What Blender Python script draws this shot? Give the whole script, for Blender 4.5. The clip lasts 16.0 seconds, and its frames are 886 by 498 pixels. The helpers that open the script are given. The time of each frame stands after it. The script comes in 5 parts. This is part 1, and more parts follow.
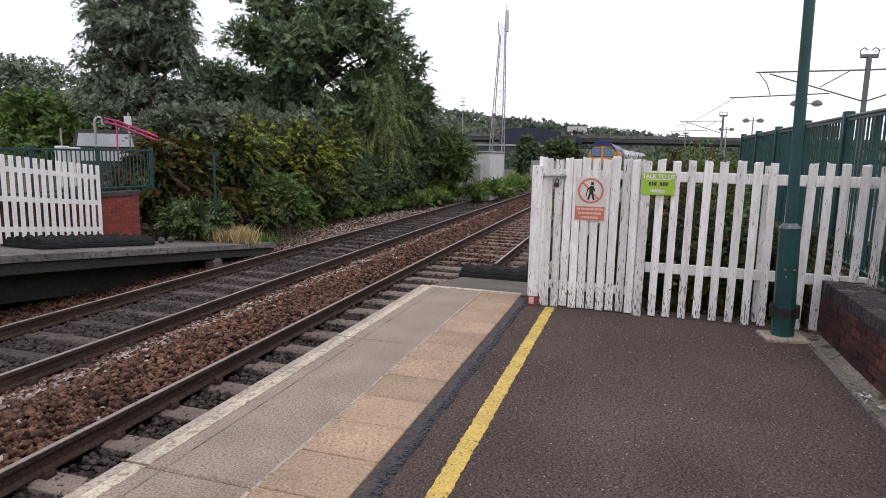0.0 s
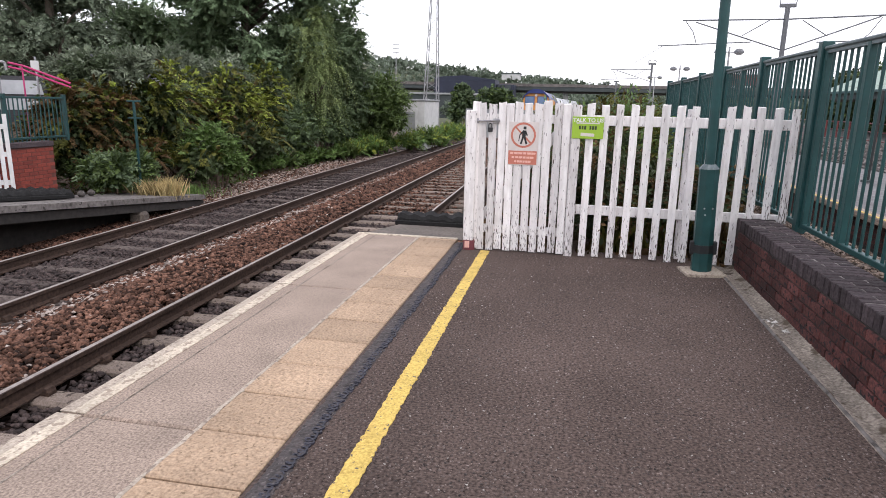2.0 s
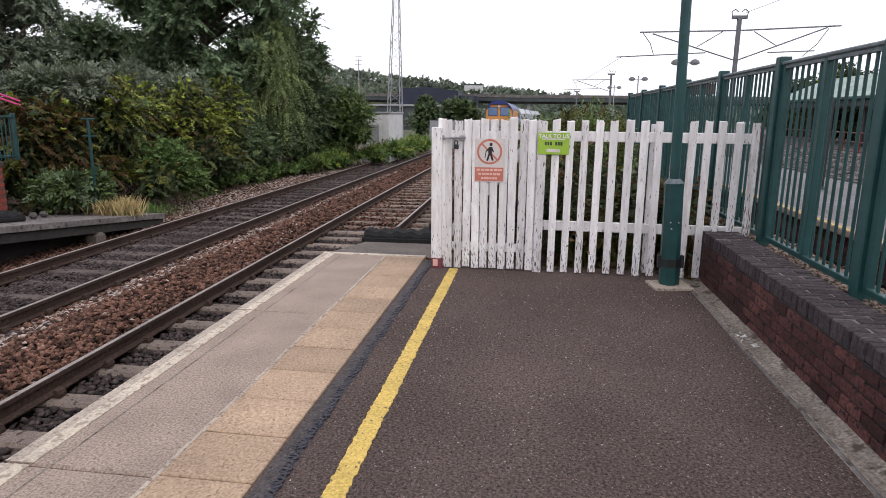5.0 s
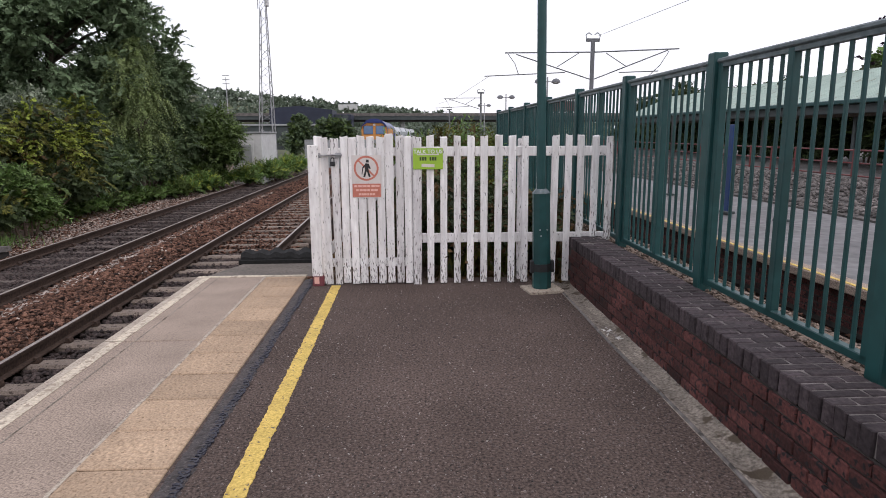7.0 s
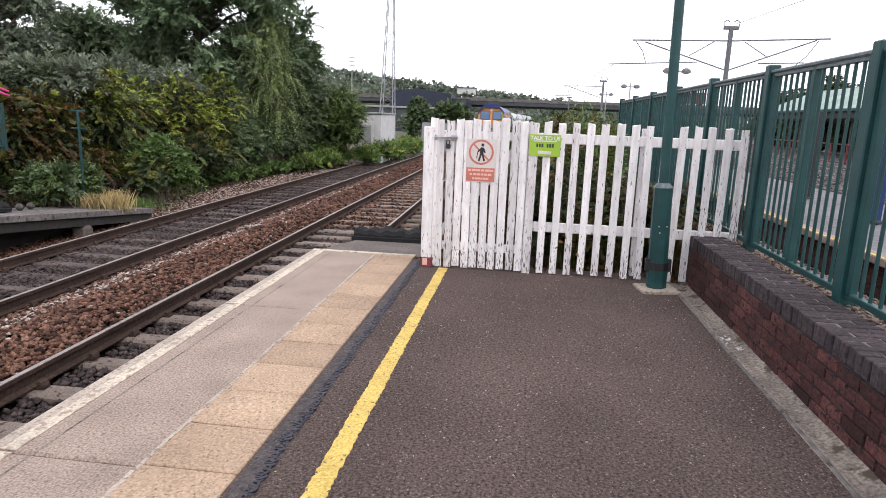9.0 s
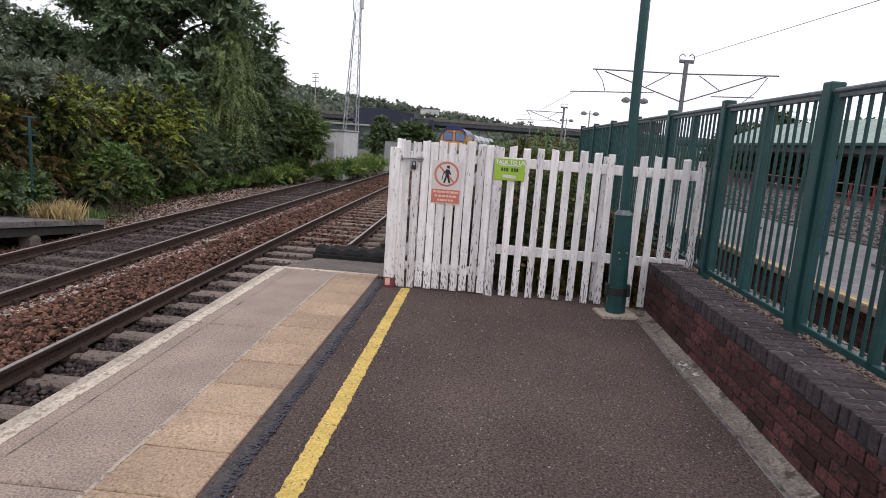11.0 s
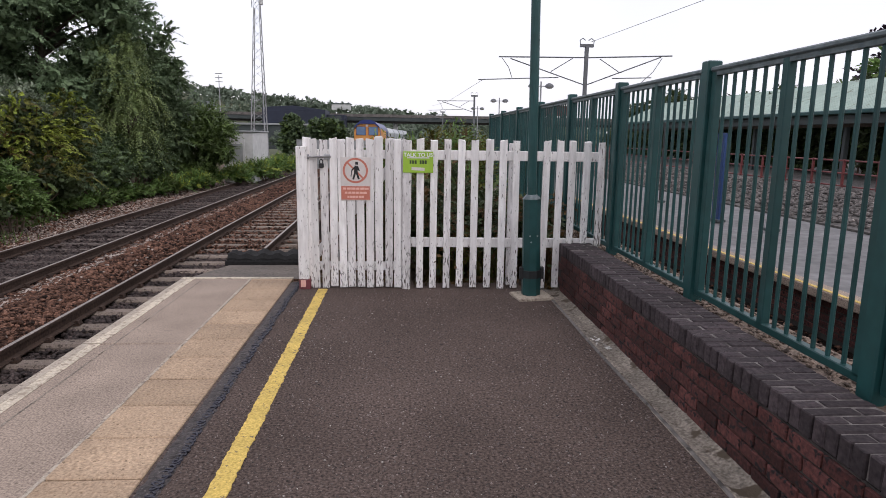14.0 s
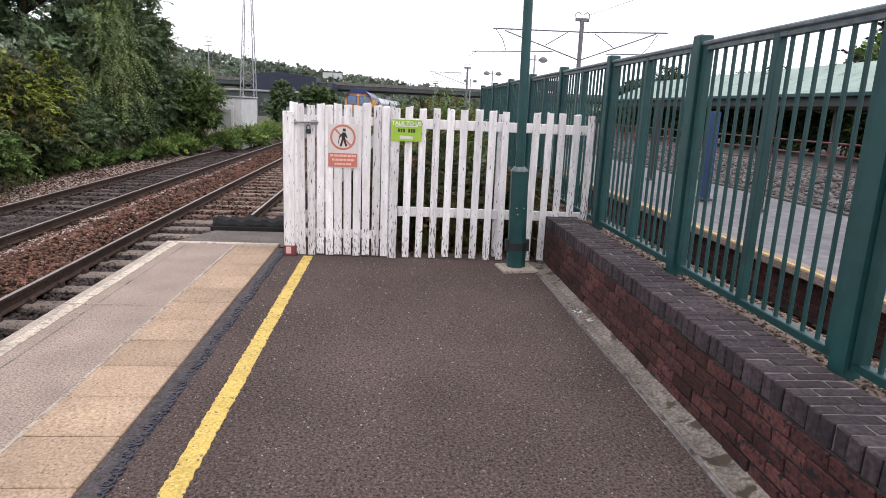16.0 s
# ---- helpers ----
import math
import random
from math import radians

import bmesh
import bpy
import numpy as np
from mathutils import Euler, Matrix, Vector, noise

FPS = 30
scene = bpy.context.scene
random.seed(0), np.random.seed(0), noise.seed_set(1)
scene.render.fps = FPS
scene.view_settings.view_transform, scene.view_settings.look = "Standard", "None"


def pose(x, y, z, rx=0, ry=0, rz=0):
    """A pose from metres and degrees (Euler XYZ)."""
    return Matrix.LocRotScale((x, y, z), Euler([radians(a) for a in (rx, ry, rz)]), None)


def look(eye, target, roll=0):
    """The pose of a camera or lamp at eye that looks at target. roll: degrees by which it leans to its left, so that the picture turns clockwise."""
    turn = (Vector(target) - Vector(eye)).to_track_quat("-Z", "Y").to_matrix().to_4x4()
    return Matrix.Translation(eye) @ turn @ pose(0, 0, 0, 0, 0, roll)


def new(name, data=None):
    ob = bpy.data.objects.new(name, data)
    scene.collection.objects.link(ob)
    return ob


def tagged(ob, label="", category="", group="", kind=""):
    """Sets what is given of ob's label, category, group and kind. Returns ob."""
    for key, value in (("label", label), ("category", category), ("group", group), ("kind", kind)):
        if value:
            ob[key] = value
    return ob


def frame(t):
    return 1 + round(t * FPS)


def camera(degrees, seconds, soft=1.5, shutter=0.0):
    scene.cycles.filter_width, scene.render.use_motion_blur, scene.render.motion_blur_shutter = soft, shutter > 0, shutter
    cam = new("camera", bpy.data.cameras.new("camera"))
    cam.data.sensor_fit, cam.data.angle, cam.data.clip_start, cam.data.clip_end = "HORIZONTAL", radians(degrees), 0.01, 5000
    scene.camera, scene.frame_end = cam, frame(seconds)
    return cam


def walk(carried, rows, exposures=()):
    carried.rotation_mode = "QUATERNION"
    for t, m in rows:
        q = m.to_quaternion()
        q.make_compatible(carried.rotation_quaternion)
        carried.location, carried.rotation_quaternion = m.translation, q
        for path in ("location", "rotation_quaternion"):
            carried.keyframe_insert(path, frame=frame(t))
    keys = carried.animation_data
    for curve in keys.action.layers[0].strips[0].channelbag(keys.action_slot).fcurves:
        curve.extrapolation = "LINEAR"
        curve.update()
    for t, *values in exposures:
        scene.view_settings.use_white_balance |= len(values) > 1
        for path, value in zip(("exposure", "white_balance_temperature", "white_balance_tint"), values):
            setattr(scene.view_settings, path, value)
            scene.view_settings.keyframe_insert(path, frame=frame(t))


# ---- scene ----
cam = camera(70.2, 16.0, soft=0.9)
PATH = [
    (0, (0.292, 0.387, 1.542), (-0.326, 2.265, 1.24), 1.3),
    (0.5, (0.266, 0.344, 1.527), (-0.318, 2.221, 1.155), -0.4),
    (1, (0.286, 0.301, 1.544), (-0.191, 2.205, 1.16), -0.1),
    (1.5, (0.286, 0.303, 1.522), (-0.155, 2.22, 1.159), 0.6),
    (2, (0.316, 0.33, 1.5), (-0.099, 2.234, 1.049), 1.2),
    (2.5, (0.305, 0.468, 1.503), (-0.194, 2.376, 1.167), -2.1),
    (3, (0.272, 0.477, 1.461), (-0.232, 2.371, 1.063), -2.4),
    (3.2, (0.273, 0.467, 1.473), (-0.164, 2.362, 1.005), -0.6),
    (5.3, (0.285, 0.425, 1.561), (0.035, 2.372, 1.176), 0.9),
    (5.5, (0.291, 0.419, 1.557), (0.159, 2.384, 1.207), 2.3),
    (6, (0.331, 0.395, 1.556), (0.354, 2.367, 1.227), -1.7),
    (6.5, (0.311, 0.388, 1.548), (0.348, 2.356, 1.198), -1.1),
    (7, (0.299, 0.336, 1.546), (0.356, 2.302, 1.185), -0.3),
    (7.5, (0.285, 0.282, 1.544), (0.298, 2.25, 1.186), -0.4),
    (8, (0.299, 0.351, 1.513), (0.238, 2.299, 1.064), 2.2),
    (8.5, (0.274, 0.38, 1.494), (-0.033, 2.283, 0.959), 2.1),
    (9, (0.283, 0.408, 1.529), (0.002, 2.346, 1.121), 2.0),
    (9.5, (0.268, 0.389, 1.544), (0.039, 2.35, 1.222), 2.4),
    (11.8, (0.241, 0.411, 1.541), (0.091, 2.374, 1.193), 4.3),
    (12, (0.244, 0.405, 1.55), (0.088, 2.37, 1.215), 4.1),
    (12.5, (0.246, 0.397, 1.55), (0.125, 2.366, 1.223), 4.0),
    (13, (0.246, 0.389, 1.541), (0.123, 2.357, 1.207), 4.1),
    (13.5, (0.267, 0.381, 1.525), (0.149, 2.346, 1.172), 2.3),
    (14, (0.324, 0.414, 1.557), (0.409, 2.381, 1.203), 0.8),
    (14.5, (0.344, 0.385, 1.541), (0.399, 2.351, 1.177), 1.8),
    (15, (0.349, 0.391, 1.538), (0.437, 2.35, 1.142), 2.2),
    (15.5, (0.349, 0.402, 1.53), (0.47, 2.356, 1.119), 2.3),
    (16, (0.352, 0.408, 1.527), (0.474, 2.356, 1.091), 2.5),
]
# the platform runs along y in this world
SQUARE = Matrix.Rotation(radians(-1.375), 4, "Z")
EXPOSURES = [(t, e, 6350, 15) for t, e in [(0.0, -0.45), (0.5, -0.25), (1.5, -0.06), (2.5, 0.05), (3.0, -0.12), (5.5, -0.32), (7.0, -0.4), (8.0, -0.3), (8.5, 0.12), (9.0, 0.1), (9.5, -0.4), (12.0, -0.45), (12.5, -0.5), (14.0, -0.5), (14.5, -0.46), (16.0, 0.02)]]
walk(cam, [(t, SQUARE @ look(eye, target, roll)) for t, eye, target, roll in PATH], EXPOSURES)

# ---- light: bright overcast day ----
world = bpy.data.worlds.new("overcast_sky")
scene.world = world
world.use_nodes = True
wn, wl = world.node_tree.nodes, world.node_tree.links
wn.clear()
sky = wn.new("ShaderNodeTexSky")
sky.sky_type, sky.sun_disc = "NISHITA", False
sky.sun_elevation, sky.sun_rotation = radians(52), radians(143)
sky.air_density, sky.dust_density = 1.2, 4.0
sky_bg = wn.new("ShaderNodeBackground")
sky_bg.inputs["Strength"].default_value = 0.05
wl.new(sky.outputs[0], sky_bg.inputs["Color"])
cloud_noise = wn.new("ShaderNodeTexNoise")
cloud_noise.inputs["Scale"].default_value, cloud_noise.inputs["Detail"].default_value = 2.2, 5.0
cloud_map = wn.new("ShaderNodeMapRange")
cloud_map.inputs["From Min"].default_value, cloud_map.inputs["From Max"].default_value = 0.3, 0.75
cloud_map.inputs["To Min"].default_value, cloud_map.inputs["To Max"].default_value = 1.45, 1.22
wl.new(cloud_noise.outputs["Fac"], cloud_map.inputs["Value"])
cloud_bg = wn.new("ShaderNodeBackground")
cloud_bg.inputs["Color"].default_value = (0.965, 0.965, 1.0, 1)
wl.new(cloud_map.outputs[0], cloud_bg.inputs["Strength"])
sky_add = wn.new("ShaderNodeAddShader")
wl.new(sky_bg.outputs[0], sky_add.inputs[0])
wl.new(cloud_bg.outputs[0], sky_add.inputs[1])
wout = wn.new("ShaderNodeOutputWorld")
wl.new(sky_add.outputs[0], wout.inputs["Surface"])
sun = new("sun", bpy.data.lights.new("sun", "SUN"))
sun.data.energy, sun.data.angle, sun.data.color = 0.6, radians(25), (1.0, 0.97, 0.945)
sun.matrix_world = look((12, -16, 26), (0, 0, 0))

# ---- materials ----
def mat(name, c1, c2, scale=20, rough=0.8, bump=0.3, dist=0.004, big=0.25, big_scale=1.2, rnd=0.0, island=0.0,
        metal=0.0, spots=None, spot_scale=30, spot_at=0.62, stretch=(1, 1, 1), detail=4, spec=0.5, own=False, foot=0.0):
    """Two colours mixed by fine noise, broad mottling, optional spots of a third colour, and relief."""
    m = bpy.data.materials.new(name)
    m.use_nodes = True
    n, l = m.node_tree.nodes, m.node_tree.links
    bsdf = n["Principled BSDF"]
    if own:
        pos = n.new("ShaderNodeTexCoord").outputs["Object"]
    else:
        pos = n.new("ShaderNodeNewGeometry").outputs["Position"]
    sc = n.new("ShaderNodeVectorMath")
    sc.operation = "MULTIPLY"
    sc.inputs[1].default_value = stretch
    l.new(pos, sc.inputs[0])
    vec = sc.outputs[0]
    info = n.new("ShaderNodeObjectInfo")

    def nz(s, d):
        t = n.new("ShaderNodeTexNoise")
        t.noise_dimensions = "4D"
        t.inputs["Scale"].default_value, t.inputs["Detail"].default_value = s, d
        l.new(vec, t.inputs["Vector"])
        if own:
            mul = n.new("ShaderNodeMath")
            mul.operation, mul.inputs[1].default_value = "MULTIPLY", 40.0
            l.new(info.outputs["Random"], mul.inputs[0])
            l.new(mul.outputs[0], t.inputs["W"])
        return t.outputs["Fac"]

    def ramp(v, a, b):
        r = n.new("ShaderNodeMapRange")
        r.inputs["From Min"].default_value, r.inputs["From Max"].default_value = a, b
        l.new(v, r.inputs["Value"])
        return r.outputs[0]

    def mix(f, a, b):
        x = n.new("ShaderNodeMix")
        x.data_type = "RGBA"
        for sock, v in ((x.inputs[0], f), (x.inputs[6], a), (x.inputs[7], b)):
            if isinstance(v, tuple):
                sock.default_value = (*v, 1)
            else:
                l.new(v, sock)
        return x.outputs[2]

    fine = nz(scale, detail)
    col = mix(ramp(fine, 0.3, 0.7), c1, c2)
    value = n.new("ShaderNodeMapRange")
    value.inputs["From Min"].default_value, value.inputs["From Max"].default_value = 0.25, 0.75
    value.inputs["To Min"].default_value, value.inputs["To Max"].default_value = 1 - big, 1 + big
    l.new(nz(big_scale, 3), value.inputs["Value"])
    v = value.outputs[0]
    for amount, source in ((rnd, info.outputs["Random"]), (island, None)):
        if amount:
            if source is None:
                source = n.new("ShaderNodeNewGeometry").outputs["Random Per Island"]
            r = n.new("ShaderNodeMapRange")
            r.inputs["To Min"].default_value, r.inputs["To Max"].default_value = 1 - amount, 1 + amount
            l.new(source, r.inputs["Value"])
            mm = n.new("ShaderNodeMath")
            mm.operation = "MULTIPLY"
            l.new(v, mm.inputs[0])
            l.new(r.outputs[0], mm.inputs[1])
            v = mm.outputs[0]
    hsv = n.new("ShaderNodeHueSaturation")
    l.new(col, hsv.inputs["Color"])
    l.new(v, hsv.inputs["Value"])
    col = hsv.outputs[0]
    if spots:
        worn = nz(spot_scale, 3)
        if foot:
            xyz = n.new("ShaderNodeSeparateXYZ")
            l.new(pos, xyz.inputs[0])
            low = n.new("ShaderNodeMapRange")
            low.inputs["From Min"].default_value, low.inputs["From Max"].default_value = 0.0, 0.5
            low.inputs["To Min"].default_value, low.inputs["To Max"].default_value = foot, 0.0
            l.new(xyz.outputs[2], low.inputs["Value"])
            more = n.new("ShaderNodeMath")
            l.new(worn, more.inputs[0])
            l.new(low.outputs[0], more.inputs[1])
            worn = more.outputs[0]
        col = mix(ramp(worn, spot_at, spot_at + 0.05), col, spots)
    l.new(col, bsdf.inputs["Base Color"])
    bsdf.inputs["Roughness"].default_value = rough
    bsdf.inputs["Metallic"].default_value = metal
    bsdf.inputs["Specular IOR Level"].default_value = spec
    if bump:
        b = n.new("ShaderNodeBump")
        b.inputs["Strength"].default_value, b.inputs["Distance"].default_value = bump, dist
        l.new(fine, b.inputs["Height"])
        l.new(b.outputs[0], bsdf.inputs["Normal"])
    return m


M = {
    "asphalt": mat("asphalt", (0.020, 0.0146, 0.0127), (0.158, 0.118, 0.102), 66, 0.95, 0.5, 0.008, 0.26, 1.1, spots=(0.24, 0.19, 0.163), spot_scale=75, spot_at=0.635, detail=7, spec=0.1),
    "coping": mat("coping_concrete", (0.14, 0.104, 0.082), (0.43, 0.338, 0.268), 85, 0.9, 0.35, 0.005, 0.2, 2.6, rnd=0.08, spots=(0.165, 0.125, 0.10), spot_scale=40, spot_at=0.60, detail=8),
    "tactile": mat("tactile_slab", (0.22, 0.152, 0.098), (0.49, 0.355, 0.24), 70, 0.9, 0.45, 0.005, 0.2, 2.6, rnd=0.14, spots=(0.19, 0.13, 0.08), spot_scale=40, spot_at=0.62, detail=8),
    "edge_paint": mat("edge_paint", (0.36, 0.30, 0.225), (0.68, 0.60, 0.48), 60, 0.85, 0.3, 0.002, 0.25, 3, spots=(0.30, 0.24, 0.185), spot_scale=22, spot_at=0.55, detail=8),
    "nosing": mat("nosing_paint", (0.27, 0.225, 0.175), (0.50, 0.43, 0.35), 70, 0.85, 0.4, 0.003, 0.25, 3, spots=(0.22, 0.175, 0.14), spot_scale=30, spot_at=0.57, detail=8),
    "far_slab": mat("far_slab_concrete", (0.075, 0.066, 0.06), (0.21, 0.19, 0.178), 14, 0.9, 0.4, 0.004, 0.35, 1.4, spots=(0.05, 0.043, 0.038), spot_scale=9, spot_at=0.58, detail=6),
    "blue_line": mat("sealant", (0.016, 0.0135, 0.0135), (0.085, 0.070, 0.068), 55, 0.8, 0.9, 0.01, 0.3, 6, spots=(0.12, 0.105, 0.10), spot_scale=70, spot_at=0.60, detail=6),
    "yellow": mat("yellow_paint", (0.40, 0.27, 0.055), (0.76, 0.55, 0.15), 80, 0.85, 0.6, 0.005, 0.2, 4, spots=(0.13, 0.10, 0.065), spot_scale=38, spot_at=0.605, detail=9),
    "gutter": mat("gutter_concrete", (0.095, 0.077, 0.062), (0.36, 0.31, 0.255), 55, 0.95, 0.9, 0.01, 0.5, 3.2, spots=(0.075, 0.055, 0.036), spot_scale=7, spot_at=0.585, detail=9),
    "brick": mat("dark_red_brick", (0.034, 0.015, 0.014), (0.115, 0.040, 0.035), 45, 0.88, 0.8, 0.007, 0.35, 5, rnd=0.5, spots=(0.018, 0.014, 0.015), spot_scale=26, spot_at=0.56, detail=7, spec=0.3),
    "coping_brick": mat("blue_brick", (0.025, 0.019, 0.021), (0.074, 0.057, 0.060), 45, 0.85, 0.6, 0.005, 0.25, 5, rnd=0.35, spots=(0.11, 0.09, 0.088), spot_scale=32, spot_at=0.69, spec=0.3, detail=7),
    "coping_mortar": mat("coping_mortar", (0.05, 0.042, 0.04), (0.24, 0.215, 0.20), 14, 0.95, 0.3, 0.003, 0.3, 4),
    "mortar": mat("mortar", (0.009, 0.0075, 0.007), (0.06, 0.05, 0.046), 8, 0.95, 0.3, 0.003, 0.3, 4),
    "red_brick": mat("orange_red_brick", (0.17, 0.032, 0.022), (0.27, 0.055, 0.036), 18, 0.9, 0.4, 0.004, 0.2, 2, rnd=0.22),
    "pale_mortar": mat("red_mortar", (0.10, 0.035, 0.027), (0.15, 0.06, 0.048), 12, 0.95, 0.2),
    "white": mat("peeling_white_paint", (0.66, 0.63, 0.615), (0.89, 0.87, 0.855), 16, 0.6, 0.35, 0.003, 0.10, 3, rnd=0.10, spots=(0.10, 0.083, 0.073), spot_scale=60, spot_at=0.645, stretch=(2.0, 2.0, 0.35), own=True, detail=7, foot=0.115),
    "white_worn": mat("flaking_white_paint", (0.54, 0.51, 0.50), (0.82, 0.795, 0.785), 16, 0.7, 0.4, 0.003, 0.15, 3, rnd=0.12, spots=(0.10, 0.085, 0.075), spot_scale=50, spot_at=0.60, stretch=(2.0, 2.0, 0.3), own=True, detail=7, foot=0.09),
    "white_clean": mat("white_paint", (0.74, 0.73, 0.71), (0.84, 0.83, 0.82), 12, 0.55, 0.15, 0.002, 0.08, 3, rnd=0.04),
    "green": mat("dark_green_paint", (0.0092, 0.045, 0.0445), (0.0148, 0.064, 0.063), 9, 0.42, 0.08, 0.001, 0.18, 3, rnd=0.15, spots=(0.04, 0.085, 0.082), spot_scale=60, spot_at=0.70, spec=0.4),
    # green paint made greyer and paler, painting in light on the rail's top
    "green_top": mat("lit_top_green", (0.05, 0.075, 0.08), (0.15, 0.18, 0.19), 18, 0.45, 0.15, 0.001, 0.2, 4),
    "steel": mat("galvanised_steel", (0.28, 0.28, 0.29), (0.44, 0.44, 0.45), 30, 0.5, 0.15, 0.001, 0.15, 3, metal=0.7),
    "rail_side": mat("rusty_rail", (0.026, 0.017, 0.0135), (0.075, 0.048, 0.036), 30, 0.9, 0.4, 0.002, 0.25, 2, spec=0.2),
    "rail_top": mat("polished_rail_head", (0.22, 0.185, 0.165), (0.36, 0.315, 0.285), 15, 0.5, 0.05, 0.001, 0.15, 2, metal=0.3),
    "sleeper": mat("sleeper_concrete", (0.12, 0.094, 0.077), (0.265, 0.215, 0.18), 60, 0.95, 0.5, 0.004, 0.3, 2.0, rnd=0.2, spots=(0.06, 0.046, 0.038), spot_scale=16, spot_at=0.58, spec=0.2, detail=7),
    "sleeper_dark": mat("oily_sleeper", (0.055, 0.043, 0.038), (0.15, 0.122, 0.108), 60, 0.95, 0.5, 0.004, 0.35, 2.0, rnd=0.35, spots=(0.035, 0.026, 0.022), spot_scale=12, spot_at=0.55, spec=0.2, detail=7),
    "ballast": mat("ballast_stone", (0.038, 0.019, 0.013), (0.165, 0.088, 0.061), 40, 0.95, 0.4, 0.004, 0.35, 0.9, island=0.9, spec=0.2),
    "ballast_dark": mat("oily_ballast_stone", (0.026, 0.019, 0.018), (0.078, 0.058, 0.053), 40, 0.9, 0.4, 0.004, 0.3, 0.9, island=0.6, spec=0.3),
    # far darker than the stones: paints the shade in the gaps between them
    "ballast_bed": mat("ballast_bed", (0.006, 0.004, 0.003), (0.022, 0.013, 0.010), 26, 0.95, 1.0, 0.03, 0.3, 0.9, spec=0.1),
    "dark_concrete": mat("stained_concrete", (0.075, 0.061, 0.05), (0.18, 0.15, 0.125), 30, 0.9, 0.5, 0.005, 0.4, 1.5, spots=(0.05, 0.041, 0.034), spot_scale=14, spot_at=0.6, detail=7),
    # near-black: shade of the void under platform edges is put into this colour
    "black_void": mat("void_shade_black", (0.02, 0.018, 0.016), (0.045, 0.038, 0.034), 12, 0.95, 0.4, 0.01, 0.3, 1),
    "rubber": mat("black_rubber", (0.006, 0.006, 0.006), (0.016, 0.0155, 0.015), 25, 0.8, 0.4, 0.003, 0.2, 4, spec=0.3),
    "ballast_pale": mat("pale_ballast_stone", (0.22, 0.18, 0.155), (0.40, 0.34, 0.30), 40, 0.92, 0.4, 0.004, 0.3, 0.9, island=0.5),
    "soil": mat("weedy_soil", (0.075, 0.052, 0.040), (0.21, 0.155, 0.122), 22, 0.97, 1.0, 0.03, 0.35, 0.8, spots=(0.05, 0.065, 0.025), spot_scale=5, spot_at=0.59, spec=0.15, detail=8),
    "ground": mat("rough_ground", (0.05, 0.06, 0.025), (0.10, 0.105, 0.05), 2.5, 0.95, 0.6, 0.05, 0.3, 0.05),
    "gravel": mat("pea_gravel", (0.07, 0.048, 0.035), (0.25, 0.19, 0.15), 70, 0.9, 0.8, 0.01, 0.3, 3, island=0.7, spots=(0.05, 0.033, 0.022), spot_scale=9, spot_at=0.58),
    "bark": mat("bark", (0.07, 0.055, 0.042), (0.14, 0.115, 0.09), 18, 0.9, 0.7, 0.01, 0.2, 1, stretch=(1, 1, 0.3)),
    "dead_wood": mat("dead_twigs", (0.08, 0.055, 0.04), (0.15, 0.10, 0.07), 20, 0.9, 0.2),
    "black": mat("black_paint", (0.012, 0.012, 0.013), (0.02, 0.02, 0.021), 20, 0.5, 0.1),
    "sign_white": mat("sign_white", (0.60, 0.55, 0.52), (0.68, 0.63, 0.60), 20, 0.4, 0.0, big=0.06),
    "sign_red": mat("faded_sign_red", (0.50, 0.15, 0.10), (0.58, 0.20, 0.14), 15, 0.45, 0.0, big=0.1),
    "sign_pale": mat("sign_pale_red", (0.75, 0.42, 0.34), (0.8, 0.5, 0.42), 15, 0.4, 0.0, big=0.05),
    "lime": mat("lime_green_sign", (0.28, 0.47, 0.032), (0.34, 0.53, 0.045), 12, 0.45, 0.0, big=0.08),
    "dark_text": mat("dark_sign_ink", (0.03, 0.05, 0.015), (0.04, 0.06, 0.02), 12, 0.5, 0.0),
    "red_label": mat("red_tag", (0.14, 0.03, 0.04), (0.2, 0.05, 0.06), 40, 0.6, 0.1),
    "pink": mat("pink_paint", (0.42, 0.03, 0.13), (0.50, 0.05, 0.17), 12, 0.45, 0.05),
    "orange": mat("orange_loco_paint", (0.58, 0.24, 0.05), (0.66, 0.30, 0.08), 3, 0.45, 0.0, big=0.1),
    "navy": mat("blue_loco_paint", (0.015, 0.025, 0.13), (0.02, 0.035, 0.17), 3, 0.4, 0.0, big=0.08),
    # the blue of reflected sky is put into the glass colour
    "glass_sky": mat("sky_toned_glass", (0.10, 0.17, 0.30), (0.14, 0.22, 0.36), 2, 0.1, 0.0, big=0.05),
    "blue_shed": mat("navy_cladding", (0.012, 0.016, 0.034), (0.02, 0.026, 0.05), 0.5, 0.6, 0.0, big=0.15, big_scale=0.08),
    "viaduct": mat("viaduct_steel", (0.035, 0.045, 0.045), (0.06, 0.07, 0.07), 0.7, 0.7, 0.0, big=0.2, big_scale=0.1),
    "grey_wall": mat("pale_grey_panel", (0.5, 0.5, 0.49), (0.62, 0.62, 0.61), 4, 0.6, 0.1, 0.003, 0.12, 0.8, spots=(0.33, 0.32, 0.3), spot_scale=2.2, spot_at=0.66),
    "sheet_roof": mat("pale_green_sheet", (0.25, 0.33, 0.28), (0.34, 0.43, 0.37), 5, 0.6, 0.1, 0.003, 0.15, 0.7, spots=(0.2, 0.23, 0.18), spot_scale=3, spot_at=0.6),
    "far_ballast": mat("grey_ballast_stone", (0.16, 0.125, 0.105), (0.42, 0.345, 0.30), 40, 0.95, 0.4, 0.004, 0.3, 0.9, island=0.6, spec=0.2),
